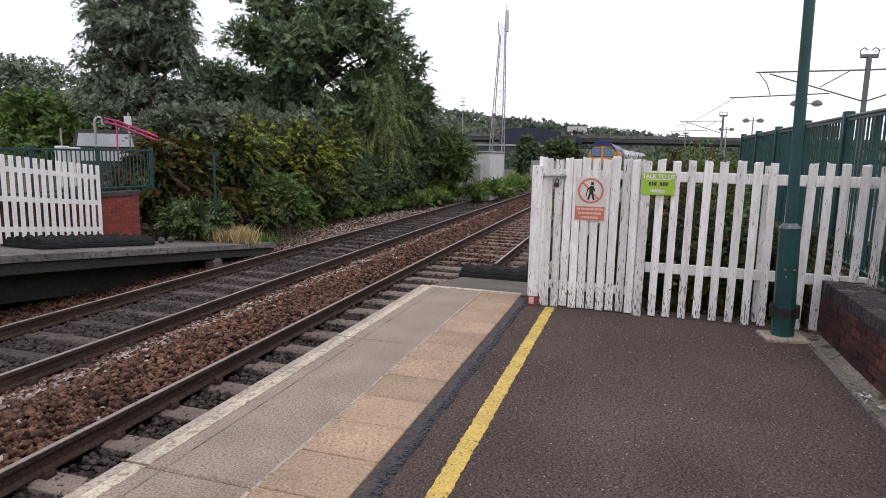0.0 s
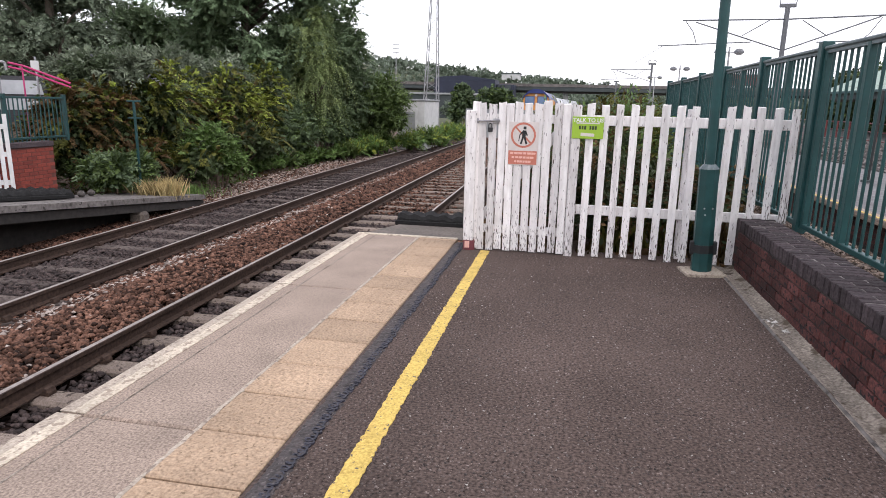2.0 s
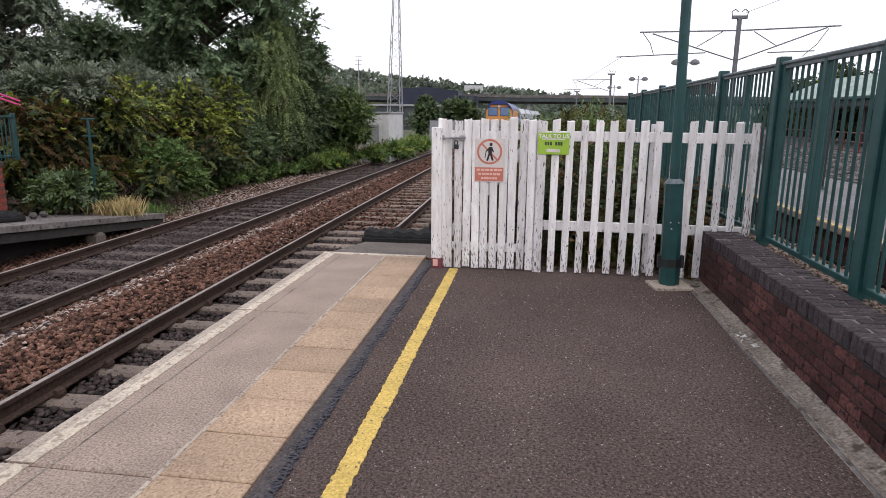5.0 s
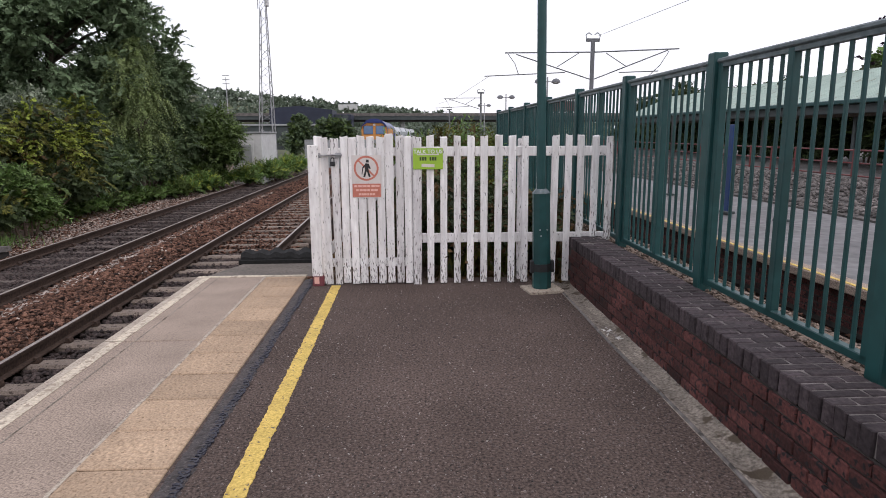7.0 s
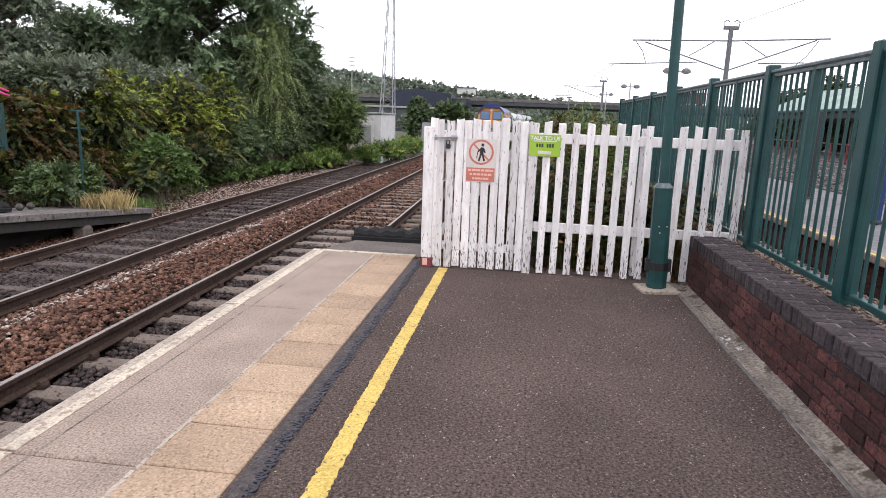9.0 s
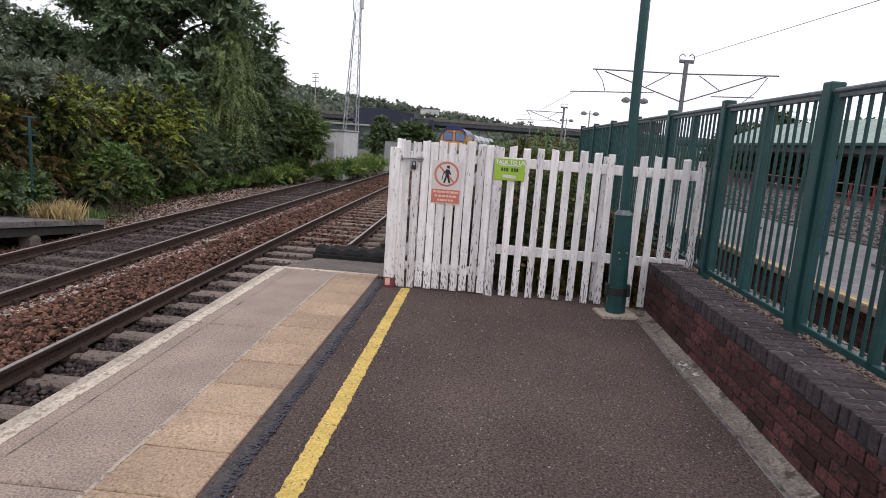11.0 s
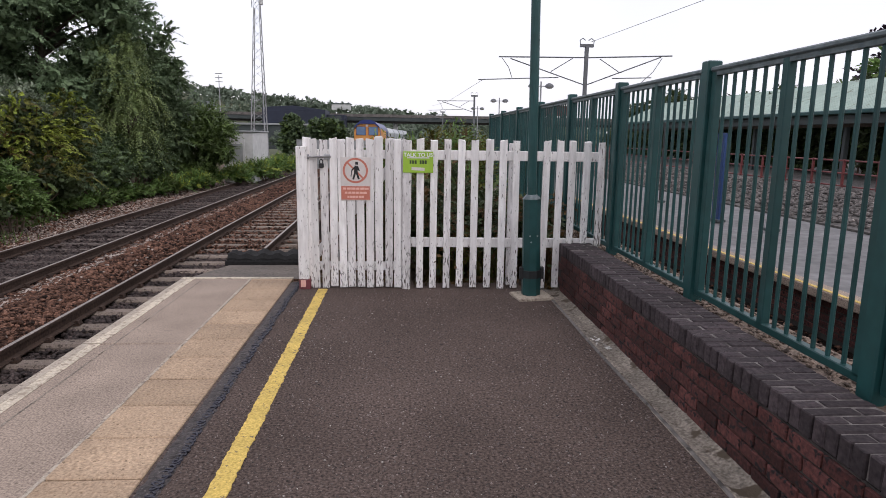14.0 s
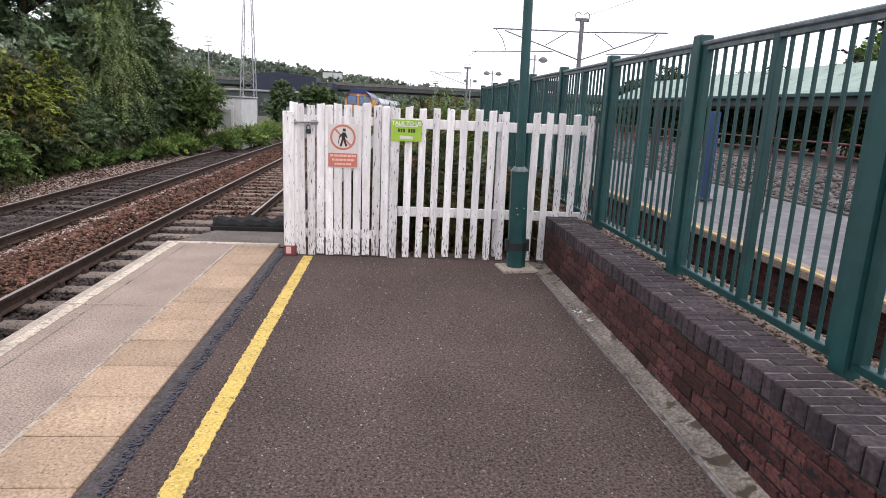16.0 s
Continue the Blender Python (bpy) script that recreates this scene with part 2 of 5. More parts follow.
    "paving": mat("pale_paving", (0.11, 0.107, 0.108), (0.20, 0.194, 0.194), 6, 0.9, 0.2, 0.003, 0.25, 0.7),
    "bank_stone": mat("pitching_stone", (0.055, 0.048, 0.044), (0.16, 0.142, 0.132), 20, 0.9, 0.4, 0.004, 0.2, 1.0, island=0.6),
    "seal_bead": mat("navy_sealant", (0.012, 0.012, 0.019), (0.044, 0.043, 0.060), 60, 0.55, 0.4, 0.003, 0.3, 5),
    "cobbles": mat("stone_bank", (0.035, 0.03, 0.027), (0.15, 0.135, 0.125), 9, 0.9, 0.9, 0.03, 0.25, 1.0),
    "red_rail": mat("red_railing_paint", (0.11, 0.022, 0.022), (0.17, 0.032, 0.03), 12, 0.5, 0.0),
    "blue_post": mat("blue_post_paint", (0.008, 0.032, 0.11), (0.012, 0.045, 0.15), 12, 0.5, 0.0),
    "steel_dark": mat("weathered_steel", (0.10, 0.105, 0.115), (0.17, 0.175, 0.185), 8, 0.6, 0.0, big=0.15),
    "fence_grey": mat("grey_sheet", (0.24, 0.25, 0.25), (0.33, 0.34, 0.34), 3, 0.7, 0.0, big=0.15),
    "yellow_flat": mat("yellow_lorry_paint", (0.65, 0.38, 0.03), (0.72, 0.44, 0.04), 2, 0.5, 0.0, big=0.06),
    "grit": mat("pale_grit", (0.22, 0.2, 0.18), (0.42, 0.39, 0.36), 40, 0.9, 0.0, island=0.4),
    "chippings": mat("asphalt_chippings", (0.045, 0.035, 0.031), (0.175, 0.14, 0.126), 40, 0.9, 0.0, island=0.8),
    "paper": mat("paper_scraps", (0.5, 0.49, 0.46), (0.68, 0.66, 0.62), 30, 0.8, 0.0, island=0.3),
    "van": mat("dark_van_paint", (0.03, 0.03, 0.035), (0.05, 0.05, 0.055), 8, 0.35, 0.0),
    "silver": mat("silver_paint", (0.42, 0.44, 0.46), (0.5, 0.52, 0.54), 8, 0.35, 0.0),
}


def leaf(name, c1, c2, c3, big_scale=0.8):
    """Foliage: colour varies leaf by leaf and in broad patches; some light passes through."""
    m = mat(name, c1, c2, 3.0, 0.6, 0.0, big=0.3, big_scale=big_scale, island=0.4, spots=c3, spot_scale=1.1, spot_at=0.56, spec=0.3)
    n, l = m.node_tree.nodes, m.node_tree.links
    bsdf = n["Principled BSDF"]
    tr = n.new("ShaderNodeBsdfTranslucent")
    l.new(bsdf.inputs["Base Color"].links[0].from_socket, tr.inputs["Color"])
    mx = n.new("ShaderNodeMixShader")
    mx.inputs[0].default_value = 0.22
    l.new(bsdf.outputs[0], mx.inputs[1])
    l.new(tr.outputs[0], mx.inputs[2])
    l.new(mx.outputs[0], n["Material Output"].inputs["Surface"])
    return m


M.update({
    "leaf_dark": leaf("leaf_dark", (0.060, 0.098, 0.046), (0.161, 0.218, 0.112), (0.094, 0.136, 0.062)),
    "leaf_ash": leaf("leaf_ash", (0.105, 0.142, 0.087), (0.247, 0.294, 0.210), (0.121, 0.158, 0.095)),
    "leaf_birch": leaf("leaf_birch", (0.138, 0.190, 0.069), (0.287, 0.356, 0.144), (0.138, 0.184, 0.075)),
    "leaf_mid": leaf("leaf_mid", (0.055, 0.09, 0.025), (0.125, 0.18, 0.05), (0.07, 0.10, 0.04)),
    "leaf_bough": leaf("leaf_bough", (0.098, 0.153, 0.078), (0.240, 0.321, 0.182), (0.130, 0.191, 0.098)),
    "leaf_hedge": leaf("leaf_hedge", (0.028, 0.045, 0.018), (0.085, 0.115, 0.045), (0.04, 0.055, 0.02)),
    "leaf_olive": leaf("leaf_olive", (0.050, 0.055, 0.011), (0.160, 0.162, 0.028), (0.085, 0.056, 0.018)),
    "leaf_lime": leaf("leaf_lime", (0.188, 0.237, 0.037), (0.350, 0.413, 0.069), (0.150, 0.175, 0.037)),
    "leaf_grey": leaf("leaf_grey_green", (0.113, 0.140, 0.090), (0.234, 0.270, 0.194), (0.090, 0.122, 0.063)),
    "leaf_weed": leaf("leaf_weed", (0.09, 0.16, 0.04), (0.16, 0.25, 0.07), (0.12, 0.17, 0.05)),
    "leaf_brown": leaf("leaf_brown", (0.065, 0.038, 0.013), (0.135, 0.078, 0.028), (0.06, 0.045, 0.015)),
    "leaf_purple": leaf("leaf_purple", (0.03, 0.018, 0.03), (0.06, 0.03, 0.05), (0.04, 0.025, 0.03)),
    # paler and greyer leaves: distance haze is mixed into the colour
    "far_green": leaf("hazed_foliage", (0.105, 0.140, 0.098), (0.196, 0.238, 0.175), (0.119, 0.147, 0.105), 0.05),
    "straw": leaf("dry_grass", (0.34, 0.26, 0.12), (0.5, 0.4, 0.2), (0.3, 0.28, 0.12)),
    "petal": leaf("lilac_petals", (0.36, 0.33, 0.42), (0.5, 0.47, 0.56), (0.4, 0.36, 0.46)),
})


# ---- builders ----
class Geo:
    """Gathers vertices and faces of one mesh."""

    def __init__(self):
        self.v, self.f = [], []

    def add(self, verts, faces):
        k = len(self.v)
        self.v += [tuple(p) for p in verts]
        self.f += [tuple(i + k for i in f) for f in faces]
        return self

    def box(self, c, s, bevel=0.0, m=None):
        hx, hy, hz = s[0] / 2, s[1] / 2, s[2] / 2
        b = min(bevel, hx * 0.9, hy * 0.9, hz * 0.9)
        if not b:
            vs = [Vector((x, y, z)) for x in (-hx, hx) for y in (-hy, hy) for z in (-hz, hz)]
            fs = [(0, 1, 3, 2), (4, 6, 7, 5), (0, 4, 5, 1), (2, 3, 7, 6), (0, 2, 6, 4), (1, 5, 7, 3)]
        else:
            vs, fs, at = [], [], {}
            for sx in (-1, 1):
                for sy in (-1, 1):
                    for sz in (-1, 1):
                        for a in range(3):
                            p = [hx - b, hy - b, hz - b]
                            p[a] += b
                            at[sx, sy, sz, a] = len(vs)
                            vs.append(Vector((p[0] * sx, p[1] * sy, p[2] * sz)))
            for a in range(3):
                o = [i for i in range(3) if i != a]
                for s1 in (-1, 1):
                    ring = []
                    for s2, s3 in ((-1, -1), (1, -1), (1, 1), (-1, 1)):
                        k = [0, 0, 0]
                        k[a], k[o[0]], k[o[1]] = s1, s2, s3
                        ring.append(at[k[0], k[1], k[2], a])
                    fs.append(tuple(ring))
                for s2 in (-1, 1):
                    for s3 in (-1, 1):
                        q = []
                        for s1, w in ((-1, o[0]), (1, o[0]), (1, o[1]), (-1, o[1])):
                            k = [0, 0, 0]
                            k[a], k[o[0]], k[o[1]] = s1, s2, s3
                            q.append(at[k[0], k[1], k[2], w])
                        fs.append(tuple(q))
            for sx in (-1, 1):
                for sy in (-1, 1):
                    for sz in (-1, 1):
                        fs.append(tuple(at[sx, sy, sz, a] for a in range(3)))
        c = Vector(c)
        return self.add([(m @ p if m else p) + c for p in vs], fs)

    def tube(self, p0, p1, r0, r1=None, n=8, caps=True):
        p0, p1 = Vector(p0), Vector(p1)
        r1 = r0 if r1 is None else r1
        q = (p1 - p0).to_track_quat("Z", "Y")
        vs = []
        for p, r in ((p0, r0), (p1, r1)):
            vs += [p + q @ Vector((r * math.cos(2 * math.pi * (i + 0.5) / n), r * math.sin(2 * math.pi * (i + 0.5) / n), 0)) for i in range(n)]
        fs = [(i, (i + 1) % n, n + (i + 1) % n, n + i) for i in range(n)]
        if caps:
            fs += [tuple(range(n - 1, -1, -1)), tuple(range(n, 2 * n))]
        return self.add(vs, fs)

    def pipe(self, pts, r, n=6):
        for a, b in zip(pts[:-1], pts[1:]):
            self.tube(a, b, r, r, n)
        return self

    def sweep(self, profile, path, close=True):
        """profile: (across, up) points; path: (x, y, z) points that run roughly along y."""
        k, vs, fs = len(profile), [], []
        for i, p in enumerate(path):
            a, b = Vector(path[max(i - 1, 0)]), Vector(path[min(i + 1, len(path) - 1)])
            d = b - a
            side = Vector((d.y, -d.x, 0)).normalized()
            vs += [Vector(p) + side * u + Vector((0, 0, w)) for u, w in profile]
        for i in range(len(path) - 1):
            for j in range(k if close else k - 1):
                fs.append((i * k + j, i * k + (j + 1) % k, (i + 1) * k + (j + 1) % k, (i + 1) * k + j))
        if close:
            fs += [tuple(range(k)), tuple(range(len(vs) - 1, len(vs) - k - 1, -1))]
        return self.add(vs, fs)

    def prism(self, outline, depth, m):
        """An outline in x and z, thick along y, at the pose m."""
        k = len(outline)
        vs = [m @ Vector((x, y, z)) for y in (0, depth) for x, z in outline]
        fs = [tuple(range(k)), tuple(range(2 * k - 1, k - 1, -1))] + [(i, i + k, (i + 1) % k + k, (i + 1) % k) for i in range(k)]
        return self.add(vs, fs)

    def mesh(self, name, material, smooth=False):
        me = bpy.data.meshes.new(name)
        me.from_pydata(self.v, [], self.f)
        bm = bmesh.new()
        bm.from_mesh(me)
        bmesh.ops.recalc_face_normals(bm, faces=bm.faces)
        bm.to_mesh(me)
        bm.free()
        me.materials.append(M[material])
        if smooth:
            me.shade_smooth()
        return me


def part(name, geo, material, parent=None, label="", m=None, smooth=False):
    """One mesh object, under parent where given."""
    me = geo if isinstance(geo, bpy.types.Mesh) else geo.mesh(name, material, smooth)
    ob = new(name, me)
    if parent:
        ob.parent = parent
    if m:
        ob.matrix_basis = m
    if label:
        ob["label"] = label
    return ob


def thing(name, label, category, m=None, group="", kind=""):
    ob = new(name)
    ob.empty_display_size = 0.1
    if m:
        ob.matrix_basis = m
    return tagged(ob, label, category, group, kind)


def raw(name, verts, faces, material, parent=None):
    """A large mesh straight from arrays."""
    me = bpy.data.meshes.new(name)
    verts, faces = np.asarray(verts, dtype=np.float32), np.asarray(faces, dtype=np.int32)
    k = faces.shape[1]
    me.vertices.add(len(verts))
    me.vertices.foreach_set("co", verts.ravel())
    me.loops.add(faces.size)
    me.loops.foreach_set("vertex_index", faces.ravel())
    me.polygons.add(len(faces))
    me.polygons.foreach_set("loop_start", np.arange(len(faces), dtype=np.int32) * k)
    me.update(calc_edges=True)
    me.materials.append(M[material])
    ob = new(name, me)
    if parent:
        ob.parent = parent
    return ob


RNG = np.random.default_rng(11)


def stones(centres, sizes, seed=1):
    """Angular stones: a skewed octahedron with cut ends at every centre."""
    rng = np.random.default_rng(seed)
    n = len(centres)
    base = np.array([(1, 0, 0), (-1, 0, 0), (0, 1, 0), (0, -1, 0), (0.3, 0.2, 0.8), (-0.4, -0.2, 0.75), (0.1, -0.1, -0.8)])
    tri = np.array([(0, 2, 4), (2, 5, 4), (2, 1, 5), (1, 3, 5), (3, 4, 5), (3, 0, 4), (2, 0, 6), (1, 2, 6), (3, 1, 6), (0, 3, 6)])
    v = base[None] * (1 + rng.uniform(-0.3, 0.3, (n, 7, 3)))
    v *= np.stack([rng.uniform(0.8, 1.4, n), rng.uniform(0.7, 1.1, n), rng.uniform(0.55, 0.9, n)], 1)[:, None]
    a, b = rng.uniform(0, 6.28, n), rng.uniform(-0.5, 0.5, n)
    ca, sa, cb, sb = np.cos(a), np.sin(a), np.cos(b), np.sin(b)
    x, y, z = v[..., 0], v[..., 1], v[..., 2]
    x, z = x * cb[:, None] + z * sb[:, None], z * cb[:, None] - x * sb[:, None]
    x, y = x * ca[:, None] - y * sa[:, None], x * sa[:, None] + y * ca[:, None]
    v = np.stack([x, y, z], -1) * np.asarray(sizes)[:, None, None] + np.asarray(centres)[:, None]
    f = tri[None] + (np.arange(n) * 7)[:, None, None]
    return v.reshape(-1, 3), f.reshape(-1, 3)


def leaves(centres, size, droop=0.0, long=1.6, seed=1):
    """Small folded leaf shapes, two triangles each, turned at random."""
    rng = np.random.default_rng(seed)
    n = len(centres)
    d = rng.normal(size=(n, 3))
    d[:, 2] -= droop
    d /= np.linalg.norm(d, axis=1)[:, None]
    u = np.cross(d, rng.normal(size=(n, 3)))
    u /= np.linalg.norm(u, axis=1)[:, None] + 1e-9
    w = np.cross(d, u)
    s = (size * rng.uniform(0.6, 1.35, n))[:, None]
    c = np.asarray(centres)
    v = np.stack([c - d * s * long / 2, c + u * s / 2 + w * s * 0.18, c + d * s * long / 2, c - u * s / 2 + w * s * 0.18], 1)
    k = (np.arange(n) * 4)[:, None, None]
    f = np.array([(0, 1, 2), (0, 2, 3)])[None] + k
    return v.reshape(-1, 3), f.reshape(-1, 3)


def sprays(blobs, n, size, seed=1, per=10, length=0.6, arch=0.5, up=0.3, low=-0.4, long=1.7, above=None, scatter=0.5):
    """Leafy twigs that leave the outside of a set of ellipsoids (x, y, z, rx, ry, rz) and arch over, with leaves set on both sides."""
    rng = np.random.default_rng(seed)
    blobs = np.asarray(blobs, dtype=float)
    area = blobs[:, 3] * blobs[:, 5] + blobs[:, 4] * blobs[:, 5]
    k = max(n // per, 1)
    pick = rng.choice(len(blobs), size=k, p=area / area.sum())
    d = rng.normal(size=(k, 3))
    d[:, 2] = np.where(d[:, 2] < low, -d[:, 2], d[:, 2])
    d /= np.linalg.norm(d, axis=1)[:, None]
    root = blobs[pick, :3] + d * blobs[pick, 3:] * rng.uniform(0.55, 0.98, k)[:, None]
    if above is not None:
        keep = root[:, 2] > above + 0.35 * np.sin(root[:, 0] * 5 + root[:, 1] * 3)
        d, root = d[keep], root[keep]
        k = len(root)
    way = d + scatter * rng.normal(size=(k, 3)) + np.array((0, 0, up))
    way /= np.linalg.norm(way, axis=1)[:, None]
    ln = length * rng.uniform(0.45, 1.25, k)
    t = np.linspace(0.05, 1.0, per)[None, :, None]
    down = np.array((0, 0, -1.0))
    line = root[:, None] + ln[:, None, None] * (way[:, None] * t + down * arch * t * t)
    along = way[:, None] + 2 * arch * t * down
    along = along / (np.linalg.norm(along, axis=2)[..., None] + 1e-9)
    normal = 0.5 * d[:, None] + np.array((0, 0, 0.6)) + 0.4 * rng.normal(size=(k, 1, 3)) + 0.16 * rng.normal(size=(k, per, 3))
    side = np.cross(along, normal)
    side /= np.linalg.norm(side, axis=2)[..., None] + 1e-9
    flip = np.where(np.arange(per) % 2, 1.0, -1.0)[None, :, None]
    s = (size * rng.uniform(0.65, 1.3, (k, per)) * np.linspace(1.1, 0.75, per)[None])[..., None]
    axis = side * flip * 0.75 + along * 0.65 + 0.15 * rng.normal(size=(k, per, 3))
    axis /= np.linalg.norm(axis, axis=2)[..., None]
    c = line + axis * s * long * 0.45
    u = np.cross(normal, axis)
    u /= np.linalg.norm(u, axis=2)[..., None] + 1e-9
    w = np.cross(axis, u)
    v = np.stack([c - axis * s * long / 2, c + u * s / 2 + w * s * 0.15, c + axis * s * long / 2, c - u * s / 2 + w * s * 0.15], 2)
    q = (np.arange(k * per) * 4)[:, None, None]
    return v.reshape(-1, 3), (np.array([(0, 1, 2), (0, 2, 3)])[None] + q).reshape(-1, 3)


def inside(blobs, n, seed):
    """Points deep in a set of ellipsoids."""
    rng = np.random.default_rng(seed)
    blobs = np.asarray(blobs, dtype=float)
    pick = rng.integers(len(blobs), size=n)
    d = rng.normal(size=(n, 3))
    d /= np.linalg.norm(d, axis=1)[:, None]
    return blobs[pick, :3] + d * blobs[pick, 3:] * rng.uniform(0.1, 0.7, n)[:, None]


def both(a, b):
    """Two meshes' arrays as one."""
    return np.vstack([a[0], b[0]]), np.vstack([a[1], b[1] + len(a[0])])


def blobs_in(centre, radii, count, size, seed):
    """Clumps scattered through a crown's ellipsoid, its outline uneven."""
    rng = np.random.default_rng(seed)
    d = rng.normal(size=(count, 3))
    d /= np.linalg.norm(d, axis=1)[:, None]
    r = 0.25 + 0.75 * rng.random(count) ** 0.5
    c = np.array(centre) + d * np.array(radii) * r[:, None]
    s = size * rng.uniform(0.6, 1.25, (count, 1))
    return np.hstack([c, s * rng.uniform(0.8, 1.2, (count, 3)) * np.array((1.1, 1.1, 0.75))])
# ---- the large structure ----
RAIL_Z = -0.80
EDGE, SLAB_IN, TACT_IN, GUTTER, WALL_X, FENCE_X = -2.03, -1.287, -0.838, 1.782, 1.965, 2.42
END_Y = 7.28


def rail_x(y):
    """The near track's far rail: the line bends away to the left and comes back in the distance."""
    return -3.87 - 0.021 * y + 0.0003 * y * y


def ramp_z(y):
    return -min(max(y - END_Y, 0.0) * 0.118, 0.86)


def far_ramp_z(y):
    return -min(max(y - 6.6, 0.0) * 0.105, 0.86)


# ground: one sheet to the horizon, rising into the wooded hill at the back
def hill(x, y):
    t = min(max((y - 190) / 210, 0), 1)
    side = max(10.5 - 0.12 * x, 4.5)
    return t * t * (3 - 2 * t) * min(side, 44)


def ground_z(x, y):
    bank = min(max((-9.9 - x) / 5.0, 0), 1) * 0.9 if 9 < y < 80 else 0.0
    return -1.22 + bank + hill(x, y)


xs = [-1500, -800, -500] + [i * 25.0 for i in range(-14, 15)] + [500, 800, 1500]
xs = sorted(set(xs + [-40, -30, -20, -15, -12.5, -10.5, -9.9, -9, 9, 12]))
ys = sorted(set([-900, -300, -100, -20, 0, 8.9, 9.1, 12, 20, 30, 40, 60, 79, 81, 100, 140, 190] + [200 + 20 * i for i in range(14)] + [600, 1000, 2500]))
gv = [(x, y, ground_z(x, y)) for y in ys for x in xs]
gf = [(j * len(xs) + i, j * len(xs) + i + 1, (j + 1) * len(xs) + i + 1, (j + 1) * len(xs) + i) for j in range(len(ys) - 1) for i in range(len(xs) - 1)]
tagged(part("ground", Geo().add(gv, gf), "ground"), "rough grassy ground around the railway", "ground", kind="structure")

# platform: asphalt with coping slabs, tactile slabs and painted lines on it
g = Geo().box(((TACT_IN + GUTTER) / 2, (7.0 - 8) / 2, -0.15), (GUTTER - TACT_IN, 15.0, 0.3))
tagged(part("pavement", g, "asphalt"), "worn dark asphalt surface of the station platform", "pavement", kind="structure")
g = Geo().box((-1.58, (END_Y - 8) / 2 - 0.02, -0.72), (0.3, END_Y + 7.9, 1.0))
tagged(part("platform_wall", g, "black_void"), "near-black brick wall under the platform edge", "wall", kind="structure")

coping = thing("platform_edge", "weathered concrete coping slabs along the platform edge", "paving", kind="structure")
yy = END_Y
for length in (2.24, 2.32, 2.32, 2.32, 2.32, 2.32):
    g = Geo().box(((EDGE + SLAB_IN) / 2, yy - length / 2, -0.06), (SLAB_IN - EDGE, length - 0.012, 0.12), 0.012)
    part("coping_slab", g, "coping", coping)
    g = Geo().box((EDGE + 0.105, yy - length / 2, 0.001), (0.075, length - 0.02, 0.006))
    part("edge_stripe", g, "edge_paint", coping, "worn white edge paint")
    g = Geo().box((EDGE + 0.034, yy - length / 2, 0.0005), (0.062, length - 0.02, 0.005))
    part("nosing", g, "nosing", coping, "dull cream painted nosing")
    g = Geo().box((EDGE + 0.235, yy - length / 2, 0.0002), (0.010, length - 0.02, 0.003))
    part("groove", g, "gutter", coping)
    yy -= length
g = Geo().box(((EDGE + TACT_IN) / 2, END_Y - 0.05, 0.0015), (TACT_IN - EDGE - 0.01, 0.075, 0.009))
part("end_stripe", g, "edge_paint", coping, "cream paint across the platform end")

# tactile slabs with low blisters
def tactile_mesh():
    g = Geo().box((0, 0, -0.03), (SLAB_IN * -1 + TACT_IN - 0.012, 0.389, 0.06), 0.006)
    for i in range(7):
        for j in range(6):
            x, y = -0.19 + i * 0.063, -0.162 + j * 0.065
            ring = [(x + 0.017 * math.cos(a), y + 0.017 * math.sin(a), 0.0) for a in (0, 1.257, 2.513, 3.77, 5.027)]
            top = [(x + 0.009 * math.cos(a), y + 0.009 * math.sin(a), 0.004) for a in (0, 1.257, 2.513, 3.77, 5.027)]
            g.add(ring + top, [(k, (k + 1) % 5, 5 + (k + 1) % 5, 5 + k) for k in range(5)] + [(5, 6, 7, 8, 9)])
    return g.mesh("tactile_slab", "tactile")


tact = thing("tactile_strip", "buff tactile paving slabs with low blisters along the platform", "paving", kind="structure")
tm = tactile_mesh()
for i in range(36):
    ob = part("tactile_slab", tm, "", tact, m=pose((SLAB_IN + TACT_IN) / 2, 6.93 - i * 0.40, 0.002 + RNG.uniform(-0.002, 0.002), 0, RNG.uniform(-0.2, 0.2), RNG.uniform(-0.3, 0.3)))

part("tactile_slab", Geo().box(((SLAB_IN + TACT_IN) / 2, 7.205, -0.03), (TACT_IN - SLAB_IN - 0.012, 0.14, 0.06), 0.006), "tactile", tact)

# sealant band and yellow line: edges wander
def strip(x0, x1, y0, y1, z, step, wob, seed):
    rng = np.random.default_rng(seed)
    g, vs, fs = Geo(), [], []
    n = int((y1 - y0) / step)
    drift = wob * np.sin(np.linspace(0, 9, n + 1) + rng.random() * 6) + rng.normal(0, wob * 0.5, n + 1)
    d2 = rng.normal(0, wob * 0.5, n + 1)
    for i in range(n + 1):
        y = y0 + (y1 - y0) * i / n
        vs += [(x0 + drift[i], y, -0.02), (x0 + drift[i], y, z), (x1 + drift[i] * 0.6 + d2[i], y, z), (x1 + drift[i] * 0.6 + d2[i], y, -0.02)]
        if i:
            k = 4 * (i - 1)
            fs += [(k + j, k + j + 1, k + 5 + j, k + 4 + j) for j in range(3)]
    return g.add(vs, fs)


def smear():
    """A rough trowelled strip of sealant."""
    rng = np.random.default_rng(4)
    vs, fs, n, k = [], [], 520, 7
    for i in range(n + 1):
        y = -4 + (END_Y - 0.25 + 4) * i / n
        for j in range(k):
            u = j / (k - 1)
            h = 0.009 * math.sin(math.pi * u) * (0.2 + 1.1 * rng.random()) + (0.0015 if 0 < j < k - 1 else -0.01)
